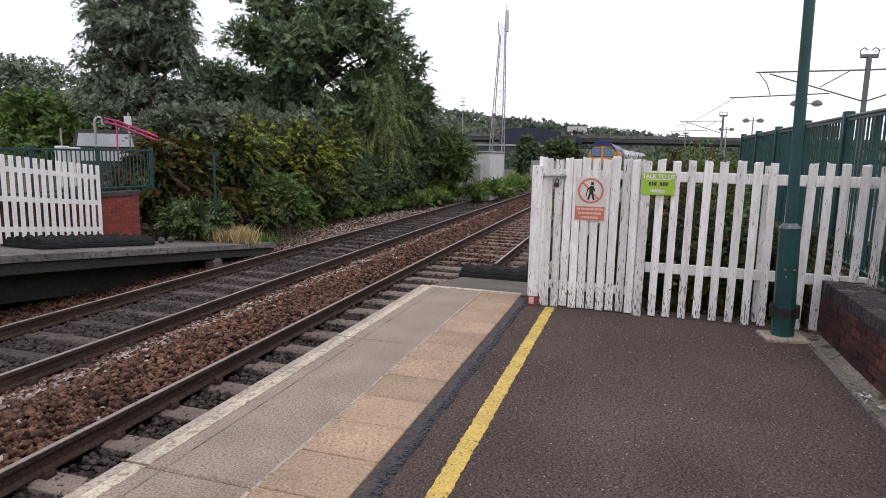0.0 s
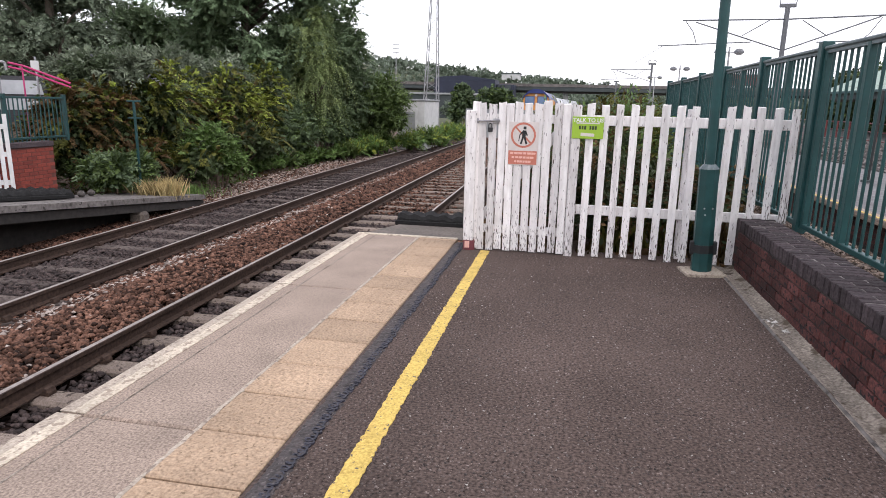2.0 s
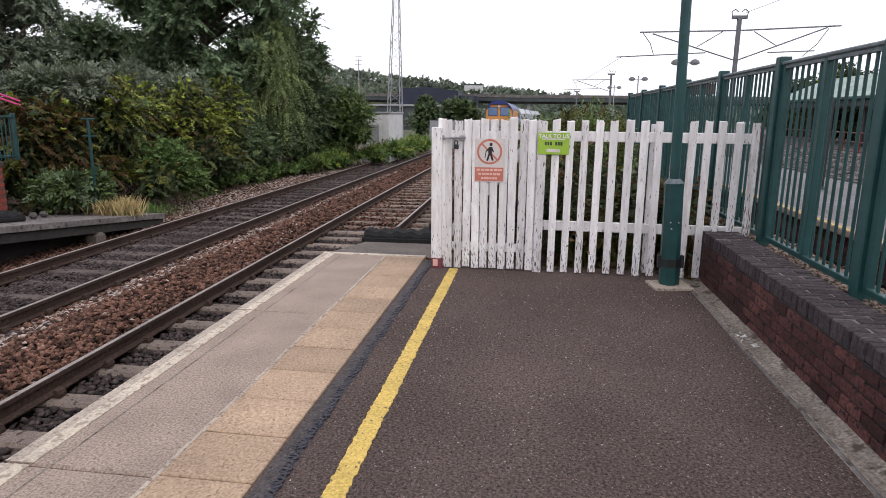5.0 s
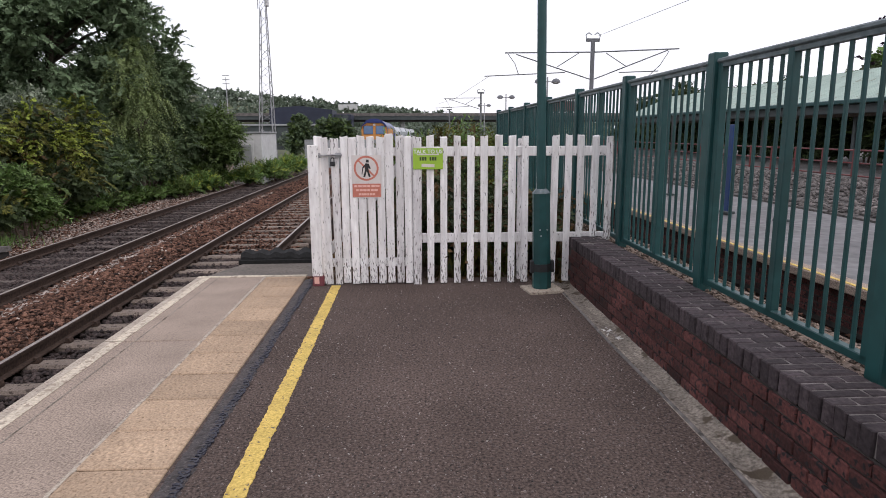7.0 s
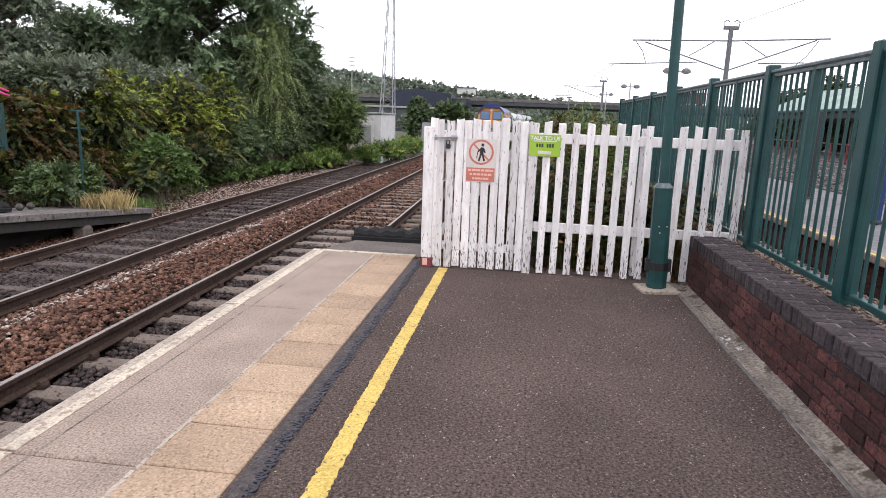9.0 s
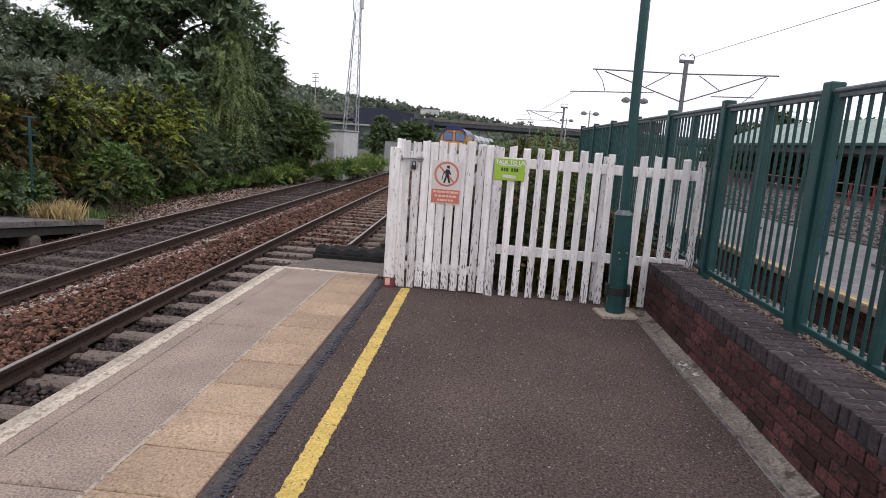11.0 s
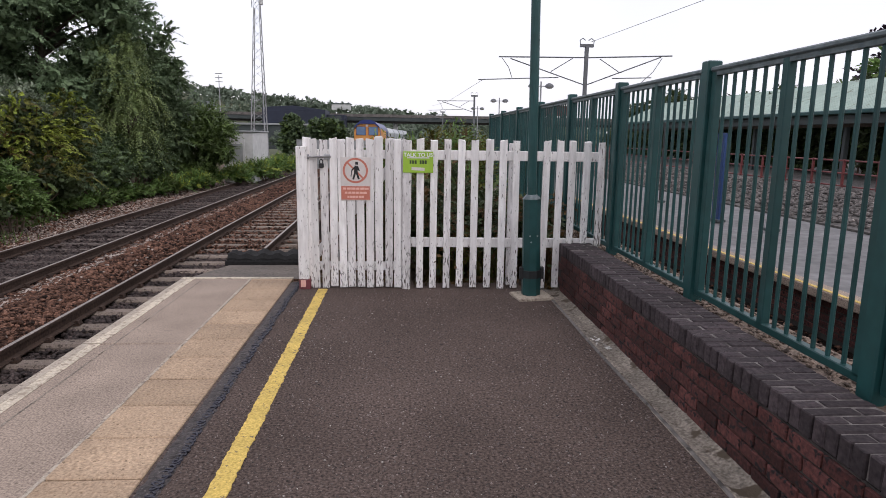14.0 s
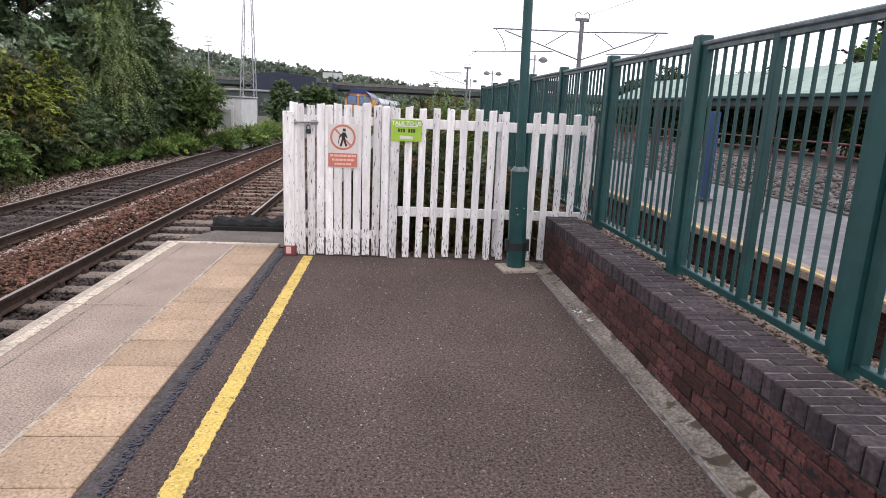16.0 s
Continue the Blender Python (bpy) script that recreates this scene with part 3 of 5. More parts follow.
            vs.append((TACT_IN + 0.002 + 0.135 * u + rng.normal() * (0.004 if j < k - 1 else 0.010), y + rng.normal() * 0.004, h))
        if i:
            fs += [(k * (i - 1) + j, k * (i - 1) + j + 1, k * i + j + 1, k * i + j) for j in range(k - 1)]
    return Geo().add(vs, fs)


def looped_bead():
    """A bead squeezed out in small overlapping loops."""
    rng = np.random.default_rng(6)
    pts, a = [], 0.0
    while 0.6 + a * 0.0052 < END_Y - 0.3:
        r = 0.017 + 0.006 * math.sin(a * 0.31) + rng.normal() * 0.004
        pts.append((TACT_IN + 0.098 + 0.008 * math.sin(a * 0.05) + r * math.cos(a), 0.6 + a * 0.0052 + r * 0.8 * math.sin(a), 0.006 + 0.003 * math.sin(a * 1.7)))
        a += 0.62
    return Geo().pipe(pts, 0.0062, 4)


ob = part("sealant_band", smear(), "blue_line")
tagged(ob, "dark rough sealant strip beside the tactile slabs", "marking", kind="structure")
ob = part("sealant_bead", looped_bead(), "seal_bead")
tagged(ob, "navy blue looped bead of sealant on the asphalt", "marking", kind="structure")
ob = part("joint_mortar", strip(SLAB_IN - 0.012, SLAB_IN + 0.01, -4, END_Y - 0.1, 0.0035, 0.04, 0.004, 8), "nosing")
tagged(ob, "pale uneven mortar joint between the paving slabs", "mortar", kind="structure")
ob = part("yellow_line", strip(-0.513, -0.418, -6, 6.72, 0.005, 0.022, 0.0062, 5), "yellow")
tagged(ob, "worn yellow safety line painted on asphalt", "marking", kind="structure")

# ramp beyond the platform end
rp = [(0, y, ramp_z(y)) for y in np.linspace(END_Y, 9.9, 5)]
vs, fs = [], []
for i, (x, y, z) in enumerate(rp):
    vs += [(EDGE + 0.02, y, z - 0.02), (-0.72, y, z - 0.02), (-0.72, y, z - 0.5), (EDGE + 0.02, y, z - 0.5)]
    if i:
        k = 4 * (i - 1)
        fs += [(k + j, k + (j + 1) % 4, k + 4 + (j + 1) % 4, k + 4 + j) for j in range(4)]
tagged(part("platform_ramp", Geo().add(vs, fs), "dark_concrete"), "stained concrete ramp beyond the platform end", "ramp", kind="structure")
# soil behind the white fence
vs, fs = [], []
for j, y in enumerate(np.linspace(7.0, 60, 30)):
    for i, x in enumerate((-0.74, -0.70, 0.8, 1.8, 2.34)):
        vs.append((x, y, -1.25 if i == 0 else max(-0.12 - 0.028 * max(y - 9, 0), -0.9) + 0.06 * noise.noise((x * 2, y, 0))))
    if j:
        fs += [(5 * (j - 1) + i, 5 * (j - 1) + i + 1, 5 * j + i + 1, 5 * j + i) for i in range(4)]
tagged(part("verge", Geo().add(vs, fs), "soil"), "weedy bare soil behind the white fence", "ground", kind="structure")

# gutter strip, dished, with a lip
prof = [(GUTTER, -0.2), (GUTTER, 0.004), (GUTTER + 0.03, 0.010), (GUTTER + 0.05, -0.012), (GUTTER + 0.11, -0.016), (WALL_X + 0.01, 0.02), (WALL_X + 0.01, -0.2)]
g = Geo().sweep(prof, [(0, y, 0) for y in np.linspace(-6, 6.75, 14)])
gutter = part("gutter", g, "gutter")
part("lip", Geo().sweep([(GUTTER - 0.004, -0.05), (GUTTER - 0.002, 0.007), (GUTTER + 0.006, 0.0125), (GUTTER + 0.016, 0.0115), (GUTTER + 0.022, -0.05)], [(0.006 * math.sin(y * 2.3), y, 0) for y in np.linspace(-6, 6.73, 60)]), "far_slab", gutter, "worn concrete lip")
tagged(gutter, "stained concrete gutter strip at the foot of the wall", "gutter", kind="structure")

# dwarf wall core; its bricks come last
WALL_TOP = 0.485
g = Geo().box((WALL_X + 0.165, 0.4, 0.075), (0.32, 12.7, 0.605))
dwarf_wall = tagged(part("dwarf_wall", g, "mortar"), "low dark red brick wall with blue brick coping", "wall", kind="structure")
part("coping_bed", Geo().box((WALL_X + 0.165, 0.4, 0.4305), (0.312, 12.7, 0.1006)), "coping_mortar", dwarf_wall)
g = Geo().box((2.50, 14, -0.2), (0.42, 44, 1.24))
tagged(part("gravel_strip", g, "gravel"), "strip of brown gravel under the green fence", "ground", kind="structure")

# ---- railway ----
YS = [-7 + 1.5 * i for i in range(20)] + [23 + 6 * i for i in range(40)]
HEAD = [(-0.035, 0), (-0.028, 0.004), (0.028, 0.004), (0.035, 0), (0.035, -0.035)]
RAIL = [(-0.035, 0.0), (0.035, 0.0), (0.035, -0.035), (0.01, -0.05), (0.01, -0.13), (0.07, -0.145), (0.07, -0.158), (-0.07, -0.158), (-0.07, -0.145), (-0.01, -0.13), (-0.01, -0.05), (-0.035, -0.035)]
sleeper_mesh = Geo().box((0, 0, -0.1), (2.5, 0.24, 0.2), 0.03).mesh("sleeper", "sleeper")
clip_mesh = Geo().prism([(0.072, -0.01), (0.15, -0.01), (0.15, 0.02), (0.135, 0.055), (0.105, 0.06), (0.085, 0.035), (0.10, 0.03), (0.115, 0.038), (0.125, 0.02), (0.072, 0.012)], 0.09, pose(0, -0.045, 0)).mesh("rail_clip", "rail_side")


def track(offset, label, mesh):
    t = thing("railway_track", label, "railway track", group="railway tracks")
    for o in (-0.8, 0.8):
        path = [(rail_x(y) + offset + o, y, RAIL_Z) for y in YS]
        rail = part("rail", Geo().sweep(RAIL, path), "rail_side", t)
        part("rail_head", Geo().sweep([(-0.028, 0.0), (-0.02, 0.005), (0.014, 0.005), (0.02, 0.0)], path), "rail_top", rail, "bright worn running surface")
    y = -6.0
    while y < 150:
        a = math.degrees(math.atan(-(-0.021 + 0.0006 * y)))
        x = rail_x(y) + offset
        part("sleeper", mesh, "", t, m=pose(x, y, RAIL_Z - 0.168 + RNG.uniform(-0.008, 0.008), 0, 0, a + RNG.uniform(-0.6, 0.6)))
        if 1 < y < 26:
            for o in (-0.8, 0.8):
                for turn in (0, 180):
                    if turn == 0 or y < 16:
                        part("rail_clip", clip_mesh, "", t, m=pose(x + o, y, RAIL_Z - 0.155, 0, 0, a + turn))
        y += 0.70 if y < 60 else 1.4
    return t


track(0.8, "railway track on concrete sleepers beside the platform", sleeper_mesh)
track(-2.6, "railway track on concrete sleepers with dark oily ballast", Geo().box((0, 0, -0.1), (2.5, 0.24, 0.2), 0.03).mesh("sleeper", "sleeper_dark"))

# ballast bed and loose stones
def ballast_z(d):
    """Height of the bed by the distance left of the near track's far rail."""
    if d < -1.9:
        return RAIL_Z - 0.36
    z = RAIL_Z - 0.195
    if 0.25 < d < 1.55:
        z += 0.13 * math.sin((d - 0.25) / 1.3 * math.pi)
    if d > 3.7:
        z -= min((d - 3.7) * 0.1, 0.12)
    return z


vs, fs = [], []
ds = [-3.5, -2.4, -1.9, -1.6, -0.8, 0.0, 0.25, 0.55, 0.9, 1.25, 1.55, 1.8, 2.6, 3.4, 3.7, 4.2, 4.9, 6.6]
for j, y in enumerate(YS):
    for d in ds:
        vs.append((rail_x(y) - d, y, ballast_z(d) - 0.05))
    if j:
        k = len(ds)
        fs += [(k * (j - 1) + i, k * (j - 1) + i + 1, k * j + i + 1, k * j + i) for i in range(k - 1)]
bed = tagged(part("ballast_bed", Geo().add(vs, fs), "ballast_bed"), "stone ballast bed under the tracks, near-black as gap shade", "ballast", kind="structure")


def scatter(n, y0, y1, d0, d1, size, seed, material, sink=0.0):
    rng = np.random.default_rng(seed)
    u = rng.random(n)
    y = y0 + (y1 - y0) * u
    d = rng.uniform(d0, d1, n)
    z = np.array([ballast_z(v) for v in d]) - 0.012 - sink + rng.uniform(-0.02, 0.03, n)
    c = np.stack([-3.87 - 0.021 * y + 0.0003 * y * y - d, y, z], 1)
    s = size * rng.uniform(0.6, 1.25, n)
    v, f = stones(c, s, seed)
    return tagged(raw("ballast_stones", v, f, material), "loose angular ballast stones", "ballast", kind="stuff")


for n, y0, y1, d0, d1, size, seed, m in (
    (16000, 2.2, 11, 0.05, 1.75, 0.043, 21, "ballast"), (13000, 11, 28, 0.05, 1.75, 0.05, 22, "ballast"), (6000, 28, 60, 0.05, 1.75, 0.07, 29, "ballast"),
    (4200, 2.2, 12, 1.15, 1.66, 0.040, 31, "ballast_pale"), (2200, 12, 28, 1.15, 1.62, 0.045, 33, "ballast_pale"), (500, 2.2, 20, 0.1, 1.7, 0.036, 32, "ballast_pale"),
    (12000, 2.2, 14, -1.5, -0.05, 0.040, 23, "ballast_dark"), (8000, 14, 36, -1.6, -0.05, 0.042, 24, "ballast"),
    (13000, 4.0, 14, 1.85, 3.35, 0.040, 25, "ballast_dark"), (8000, 14, 40, 1.85, 3.35, 0.044, 26, "ballast_dark"),
    (2600, 9.9, 24, -3.2, -1.62, 0.05, 36, "ballast"), (14000, 4.5, 16, 3.45, 5.2, 0.038, 27, "ballast"), (9000, 16, 44, 3.45, 5.9, 0.05, 28, "ballast"), (15000, 13, 44, 3.6, 5.95, 0.045, 34, "far_ballast"), (2500, 28, 60, 3.5, 5.4, 0.07, 35, "far_ballast")):
    scatter(n, y0, y1, d0, d1, size, seed, m, -0.006 if y0 == 14 else 0.03 if d1 < 0 else 0.002 if d0 == 1.85 else 0.0)

# ---- platform across the line ----
def far_edge(y):
    return rail_x(y) - 3.4 - 0.78


fys = list(np.linspace(-5, 6.6, 6)) + list(np.linspace(7.4, 14.2, 9))
vs, fs = [], []
for i, y in enumerate(fys):
    z, e = far_ramp_z(y), far_edge(y)
    vs += [(e, y, z), (-9.82, y, z), (-9.82, y, z - 0.11), (e, y, z - 0.11)]
    if i:
        k = 4 * (i - 1)
        fs += [(k + j, k + (j + 1) % 4, k + 4 + (j + 1) % 4, k + 4 + j) for j in range(4)]
tagged(part("far_platform", Geo().add(vs, fs + [(0, 1, 2, 3)]), "far_slab"), "grey concrete slab of the platform ramp across the tracks", "platform", kind="structure")
# beam and recessed wall carry the underside's shade as near-black colour
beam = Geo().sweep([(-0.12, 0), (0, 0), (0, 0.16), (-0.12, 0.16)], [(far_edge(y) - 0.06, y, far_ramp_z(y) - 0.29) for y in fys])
tagged(part("edge_beam", beam, "black_void"), "concrete beam under the far platform edge, near-black as shade", "beam", kind="structure")
tagged(part("far_platform_wall", Geo().sweep([(-0.1, 0), (0, 0), (0, 0.7), (-0.1, 0.7)], [(far_edge(y) - 0.75, y, -1.25 + min(far_ramp_z(y) + 0.42, 0.35)) for y in fys]), "black_void"), "recessed wall below the far platform, near-black as shade", "wall", kind="structure")
for y, m in ((11.9, "dark_concrete"), (5.4, "dark_concrete")):
    g = Geo().box((far_edge(y) - 0.16, y, far_ramp_z(y) - 0.44), (0.34, 0.28, 0.32), 0.06)
    tagged(part("corbel", g, m), "worn concrete corbel below the far platform", "corbel", kind="structure")
g = Geo().box((far_edge(3) + 0.01, 1.2, -0.055), (0.03, 10.6, 0.09), 0.004).box((far_edge(3) - 0.07, 1.2, 0.003), (0.14, 10.6, 0.008))
tagged(part("far_edge_paint", g, "white_clean"), "white painted edge of the far platform", "marking", kind="structure")

# car park terrace behind a red brick retaining wall
g = Geo().box((-35, -4.2, -0.4), (49.6, 31, 1.8))
tagged(part("terrace", g, "soil"), "raised car park surface behind the far platform", "ground", kind="structure")
g = Geo().box((-10.06, 4.5, -0.1), (0.20, 14.0, 1.2))
far_wall = tagged(part("retaining_wall", g, "pale_mortar"), "red brick retaining wall with dark brick coping", "wall", kind="structure")
g = Geo().box((-10.06, 4.5, 0.545), (0.26, 14.02, 0.10), 0.008)
tagged(part("wall_coping", g, "coping_brick"), "dark brick coping on the retaining wall", "coping", kind="structure")

# planted bank beside the far track
vs, fs = [], []
bx = [0.0, 0.6, 1.5, 3.0, 6.0, 12.0]
bz = [-1.14, -1.11, -0.95, -0.58, 0.0, 0.5]
by = list(np.linspace(11.3, 60, 26))
for j, y in enumerate(by):
    for u, z in zip(bx, bz):
        vs.append((rail_x(y) - 5.2 - u, y, z + 0.12 * noise.noise((u * 1.3, y * 0.7, 3)) * (u > 0)))
    if j:
        fs += [(6 * (j - 1) + i, 6 * (j - 1) + i + 1, 6 * j + i + 1, 6 * j + i) for i in range(5)]
tagged(part("bank", Geo().add(vs, fs), "soil"), "brown earth bank with plants beside the far track", "ground", kind="structure")

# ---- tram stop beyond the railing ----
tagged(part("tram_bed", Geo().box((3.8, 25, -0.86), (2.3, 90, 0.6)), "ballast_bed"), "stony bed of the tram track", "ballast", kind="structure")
rng = np.random.default_rng(61)
c = np.stack([rng.uniform(2.75, 4.85, 6000), rng.uniform(3, 22, 6000), rng.uniform(-0.57, -0.53, 6000)], 1)
v, f = stones(c, 0.036 * rng.uniform(0.6, 1.2, 6000), 61)
tagged(raw("tram_ballast", v, f, "ballast"), "loose brown stones along the tram track", "ballast", kind="stuff")
tt = thing("tram_track", "tram track with dark steel rails", "railway track", group="railway tracks")
for x in (3.0, 4.45):
    path = [(x, y, -0.43) for y in (-6, 20, 70)]
    rail = part("rail", Geo().sweep(RAIL, path), "rail_side", tt)
    part("rail_head", Geo().sweep([(-0.028, 0.0), (-0.02, 0.005), (0.014, 0.005), (0.02, 0.0)], path), "rail_top", rail, "bright worn running surface")
g = Geo().box((6.62, 30, -0.22), (3.4, 72, 0.40))
tram_stop = tagged(part("tram_platform", g, "paving"), "pale paved tram platform", "platform", kind="structure")
tagged(part("tram_edge", Geo().box((4.86, 30, -0.04), (0.22, 72, 0.10), 0.01), "coping"), "concrete edge of the tram platform", "kerb", kind="structure")
tagged(part("tram_line", Geo().box((4.79, 30, 0.012), (0.05, 72, 0.008)), "yellow"), "yellow line along the tram platform edge", "marking", kind="structure")
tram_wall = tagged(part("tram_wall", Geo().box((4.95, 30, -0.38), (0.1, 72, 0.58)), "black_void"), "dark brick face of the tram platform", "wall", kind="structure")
g = Geo().sweep([(8.32, -0.3), (8.32, 0.02), (8.5, 0.05), (10.4, 0.42), (40, 0.42), (40, -0.3)], [(0, y, 0) for y in (-4, 20, 66)])
tagged(part("stone_bank", g, "cobbles"), "sloping stone-pitched bank behind the tram platform", "ground", kind="structure")
rng = np.random.default_rng(63)
n = 7000
q = rng.uniform(8.4, 10.8, n)
c = np.stack([q, rng.uniform(6, 34, n), np.interp(q, [8.32, 8.5, 10.4, 11], [0.03, 0.06, 0.43, 0.43])], 1)
v, f = stones(c, 0.07 * rng.uniform(0.6, 1.25, n), 63)
tagged(raw("pitching_stones", v, f, "bank_stone"), "grey-brown stones set in the sloping bank", "stones", kind="stuff")
# ---- white picket fence with gate ----
FENCE_M = pose(0, 6.76, 0, 0, 0, -1.375)


def picket_mesh(w, h, seed, t=0.022, m="white"):
    rng = np.random.default_rng(seed)
    g = Geo().box((0, 0, h / 2), (w, t, h), 0.004)
    g.v = [(x + (0.004 * rng.normal() if z > h - 0.02 else 0), y, z + (0.008 * rng.normal() if z > h - 0.02 else 0)) for x, y, z in g.v]
    return g.mesh("picket", m)


def picket(parent, x, z0, h, w, y, k, lean=0.0):
    me = picket_mesh(w, h, k, m="white_worn" if k in (102, 109, 140, 162, 168, 173) else "white")
    return part("picket", me, "", parent, m=pose(x, y, z0, 0, lean, RNG.uniform(-1.5, 1.5)))


# the gate: eleven boards close together on three rails
gate = thing("picket_gate", "closed white wooden picket gate with peeling paint", "gate", FENCE_M)
GATE_X = (-0.600, -0.530, -0.430, -0.345, -0.252, -0.166, -0.072, 0.020, 0.114, 0.210, 0.300)
for i, x in enumerate(GATE_X):
    picket(gate, x, 0.015 + RNG.uniform(-0.012, 0.012), 1.50 + RNG.uniform(-0.012, 0.012), 0.076, 0.0, 100 + i, RNG.uniform(-0.4, 0.4))
for z in (0.23, 1.365):
    part("rail", Geo().box((-0.15, 0.035, z), (1.0, 0.045, 0.085), 0.006), "white", gate)
part("rail", Geo().box((-0.15, 0.062, 0.8), (1.3, 0.03, 0.085), 0.006, Matrix.Rotation(radians(-50), 4, "Y")), "white", gate, "diagonal brace")
bolt = part("bolt", Geo().tube((-0.64, -0.03, 1.335), (-0.36, -0.03, 1.335), 0.009, n=8).box((-0.60, -0.018, 1.335), (0.05, 0.02, 0.05), 0.004).box((-0.40, -0.018, 1.335), (0.06, 0.02, 0.05), 0.004).tube((-0.55, -0.05, 1.335), (-0.36, -0.05, 1.345), 0.006, n=6), "steel", gate, "steel sliding bolt")
part("padlock", Geo().box((-0.455, -0.035, 1.25), (0.05, 0.025, 0.045), 0.006).pipe([(-0.47, -0.035, 1.27), (-0.47, -0.035, 1.30), (-0.455, -0.035, 1.315), (-0.44, -0.035, 1.30), (-0.44, -0.035, 1.27)], 0.005), "black", gate, "dark padlock")
# short post that the gate closes against
post = thing("gate_post", "short white wooden gate post with peeling paint", "post", FENCE_M)
part("post", Geo().box((-0.648, -0.03, 0.77), (0.105, 0.05, 1.335), 0.006), "white", post)
part("post_foot", Geo().box((-0.64, -0.02, 0.05), (0.115, 0.07, 0.115), 0.01), "red_label", post, "rusty red steel foot")
part("tag", Geo().box((-0.655, -0.058, 0.06), (0.05, 0.004, 0.07)), "sign_pale", post, "small pale tag")

fence = thing("picket_fence", "white wooden picket fence with peeling paint", "fence", FENCE_M)
part("post", Geo().box((0.375, 0.07, 0.76), (0.09, 0.09, 1.5), 0.006), "white", fence)
part("post", Geo().box((1.445, 0.075, 0.76), (0.045, 0.07, 1.46), 0.006), "white_worn", fence)
picket(fence, 0.384, -0.01, 1.52, 0.084, -0.014, 140, 0.3)
FENCE_XS = (0.521, 0.655, 0.796, 0.930, 1.072, 1.215, 1.357, 1.495, 1.640, 1.783, 1.925, 2.06, 2.20, 2.348)
for i, x in enumerate(FENCE_XS):
    z0 = (0.44 if i >= 11 else 0.012) + RNG.uniform(-0.01, 0.012)
    picket(fence, x, z0, 1.52 - z0 + RNG.uniform(-0.012, 0.012), 0.07, 0.0, 160 + i, RNG.uniform(-0.5, 0.5))
for z, x0 in ((1.365, 0.33), (0.48, 0.43)):
    part("rail", Geo().box(((x0 + 2.37) / 2, 0.035, z), (2.37 - x0, 0.04, 0.098), 0.006), "white", fence)

# ---- signs on the fence ----
def plate(name, label, x0, x1, z0, z1, y, material):
    t = thing(name, label, "sign", FENCE_M)
    part("plate", Geo().box(((x0 + x1) / 2, y, (z0 + z1) / 2), (x1 - x0, 0.003, z1 - z0), 0.0012), material, t)
    return t


def words(txt, size, m, material, parent):
    cu = bpy.data.curves.new("lettering", "FONT")
    cu.body, cu.size, cu.extrude, cu.offset, cu.align_x, cu.align_y = txt, size, 0.0006, 0.0012, "CENTER", "CENTER"
    ob = new("lettering_source", cu)
    me = bpy.data.meshes.new_from_object(ob.evaluated_get(bpy.context.evaluated_depsgraph_get()))
    bpy.data.objects.remove(ob)
    me.materials.clear()
    me.materials.append(M[material])
    return part("lettering", me, "", parent, m=m)


SX = 0.16
s1 = plate("warning_sign", "white warning sign with red prohibition ring and red panel", -0.268, 0.03, 0.905, 1.334, -0.016, "sign_white")
cx, cz, yf = -0.122, 1.204, -0.019
ring = Geo()
for i in range(40):
    a, b = 2 * math.pi * i / 40, 2 * math.pi * (i + 1) / 40
    ring.add([(cx + r * math.cos(q), yf, cz + r * math.sin(q)) for r in (0.105, 0.125) for q in (a, b)], [(0, 1, 3, 2)])
part("ring", ring, "sign_red", s1, "red prohibition ring")
part("slash", Geo().box((cx, yf + 0.0005, cz), (0.215, 0.001, 0.017), 0, Matrix.Rotation(radians(45), 4, "Y")), "sign_red", s1)
def bar2(x0, z0, x1, z1, w):
    """A flat bar on the sign's face from one point to another."""
    d = Vector((x1 - x0, z1 - z0))
    o = Vector((-d.y, d.x)).normalized() * w / 2
    return [(x0 + o.x, z0 + o.y), (x0 - o.x, z0 - o.y), (x1 - o.x, z1 - o.y), (x1 + o.x, z1 + o.y)]


sym = Geo()
for x0, z0, x1, z1, w in ((0.004, -0.012, 0.012, 0.048, 0.036), (0.012, 0.058, 0.014, 0.086, 0.028), (0.0, -0.01, -0.022, -0.088, 0.019), (0.010, -0.01, 0.034, -0.086, 0.019), (0.0, 0.040, -0.034, 0.004, 0.014), (0.02, 0.040, 0.040, -0.004, 0.014), (-0.034, 0.004, -0.044, -0.06, 0.008)):
    sym.prism(bar2(x0, z0, x1, z1, w), 0.001, pose(cx, yf - 0.0015, cz))
part("symbol", sym, "black", s1, "plain black symbol")
part("panel", Geo().box((cx, yf, 0.982), (0.284, 0.001, 0.135)), "sign_red", s1, "faded red text panel")
for z, w in ((1.025, 0.262), (0.984, 0.225), (0.943, 0.17)):
    for k in range(6):
        ww = w / 6 * 0.95
        part("text_bar", Geo().box((cx - w / 2 + w / 6 * (k + 0.5), yf - 0.001, z), (ww * (0.75 + 0.25 * ((k * 7) % 3) / 2), 0.001, 0.020)), "sign_pale", s1)
s2 = plate("helpline_sign", "lime green notice with white heading, fixed to fence pickets", 0.19 + SX, 0.49 + SX, 1.19, 1.40, -0.030, "lime")
words("TALK TO US", 0.052, pose(0.34 + SX, -0.0335, 1.365, 90), "white_clean", s2)
part("text_bar", Geo().box((0.34 + SX, -0.0325, 1.338), (0.22, 0.001, 0.012)), "sign_white", s2)
for k, w in enumerate((0.018, 0.018, 0.02, 0.0, 0.018, 0.02, 0.02)):
    if w:
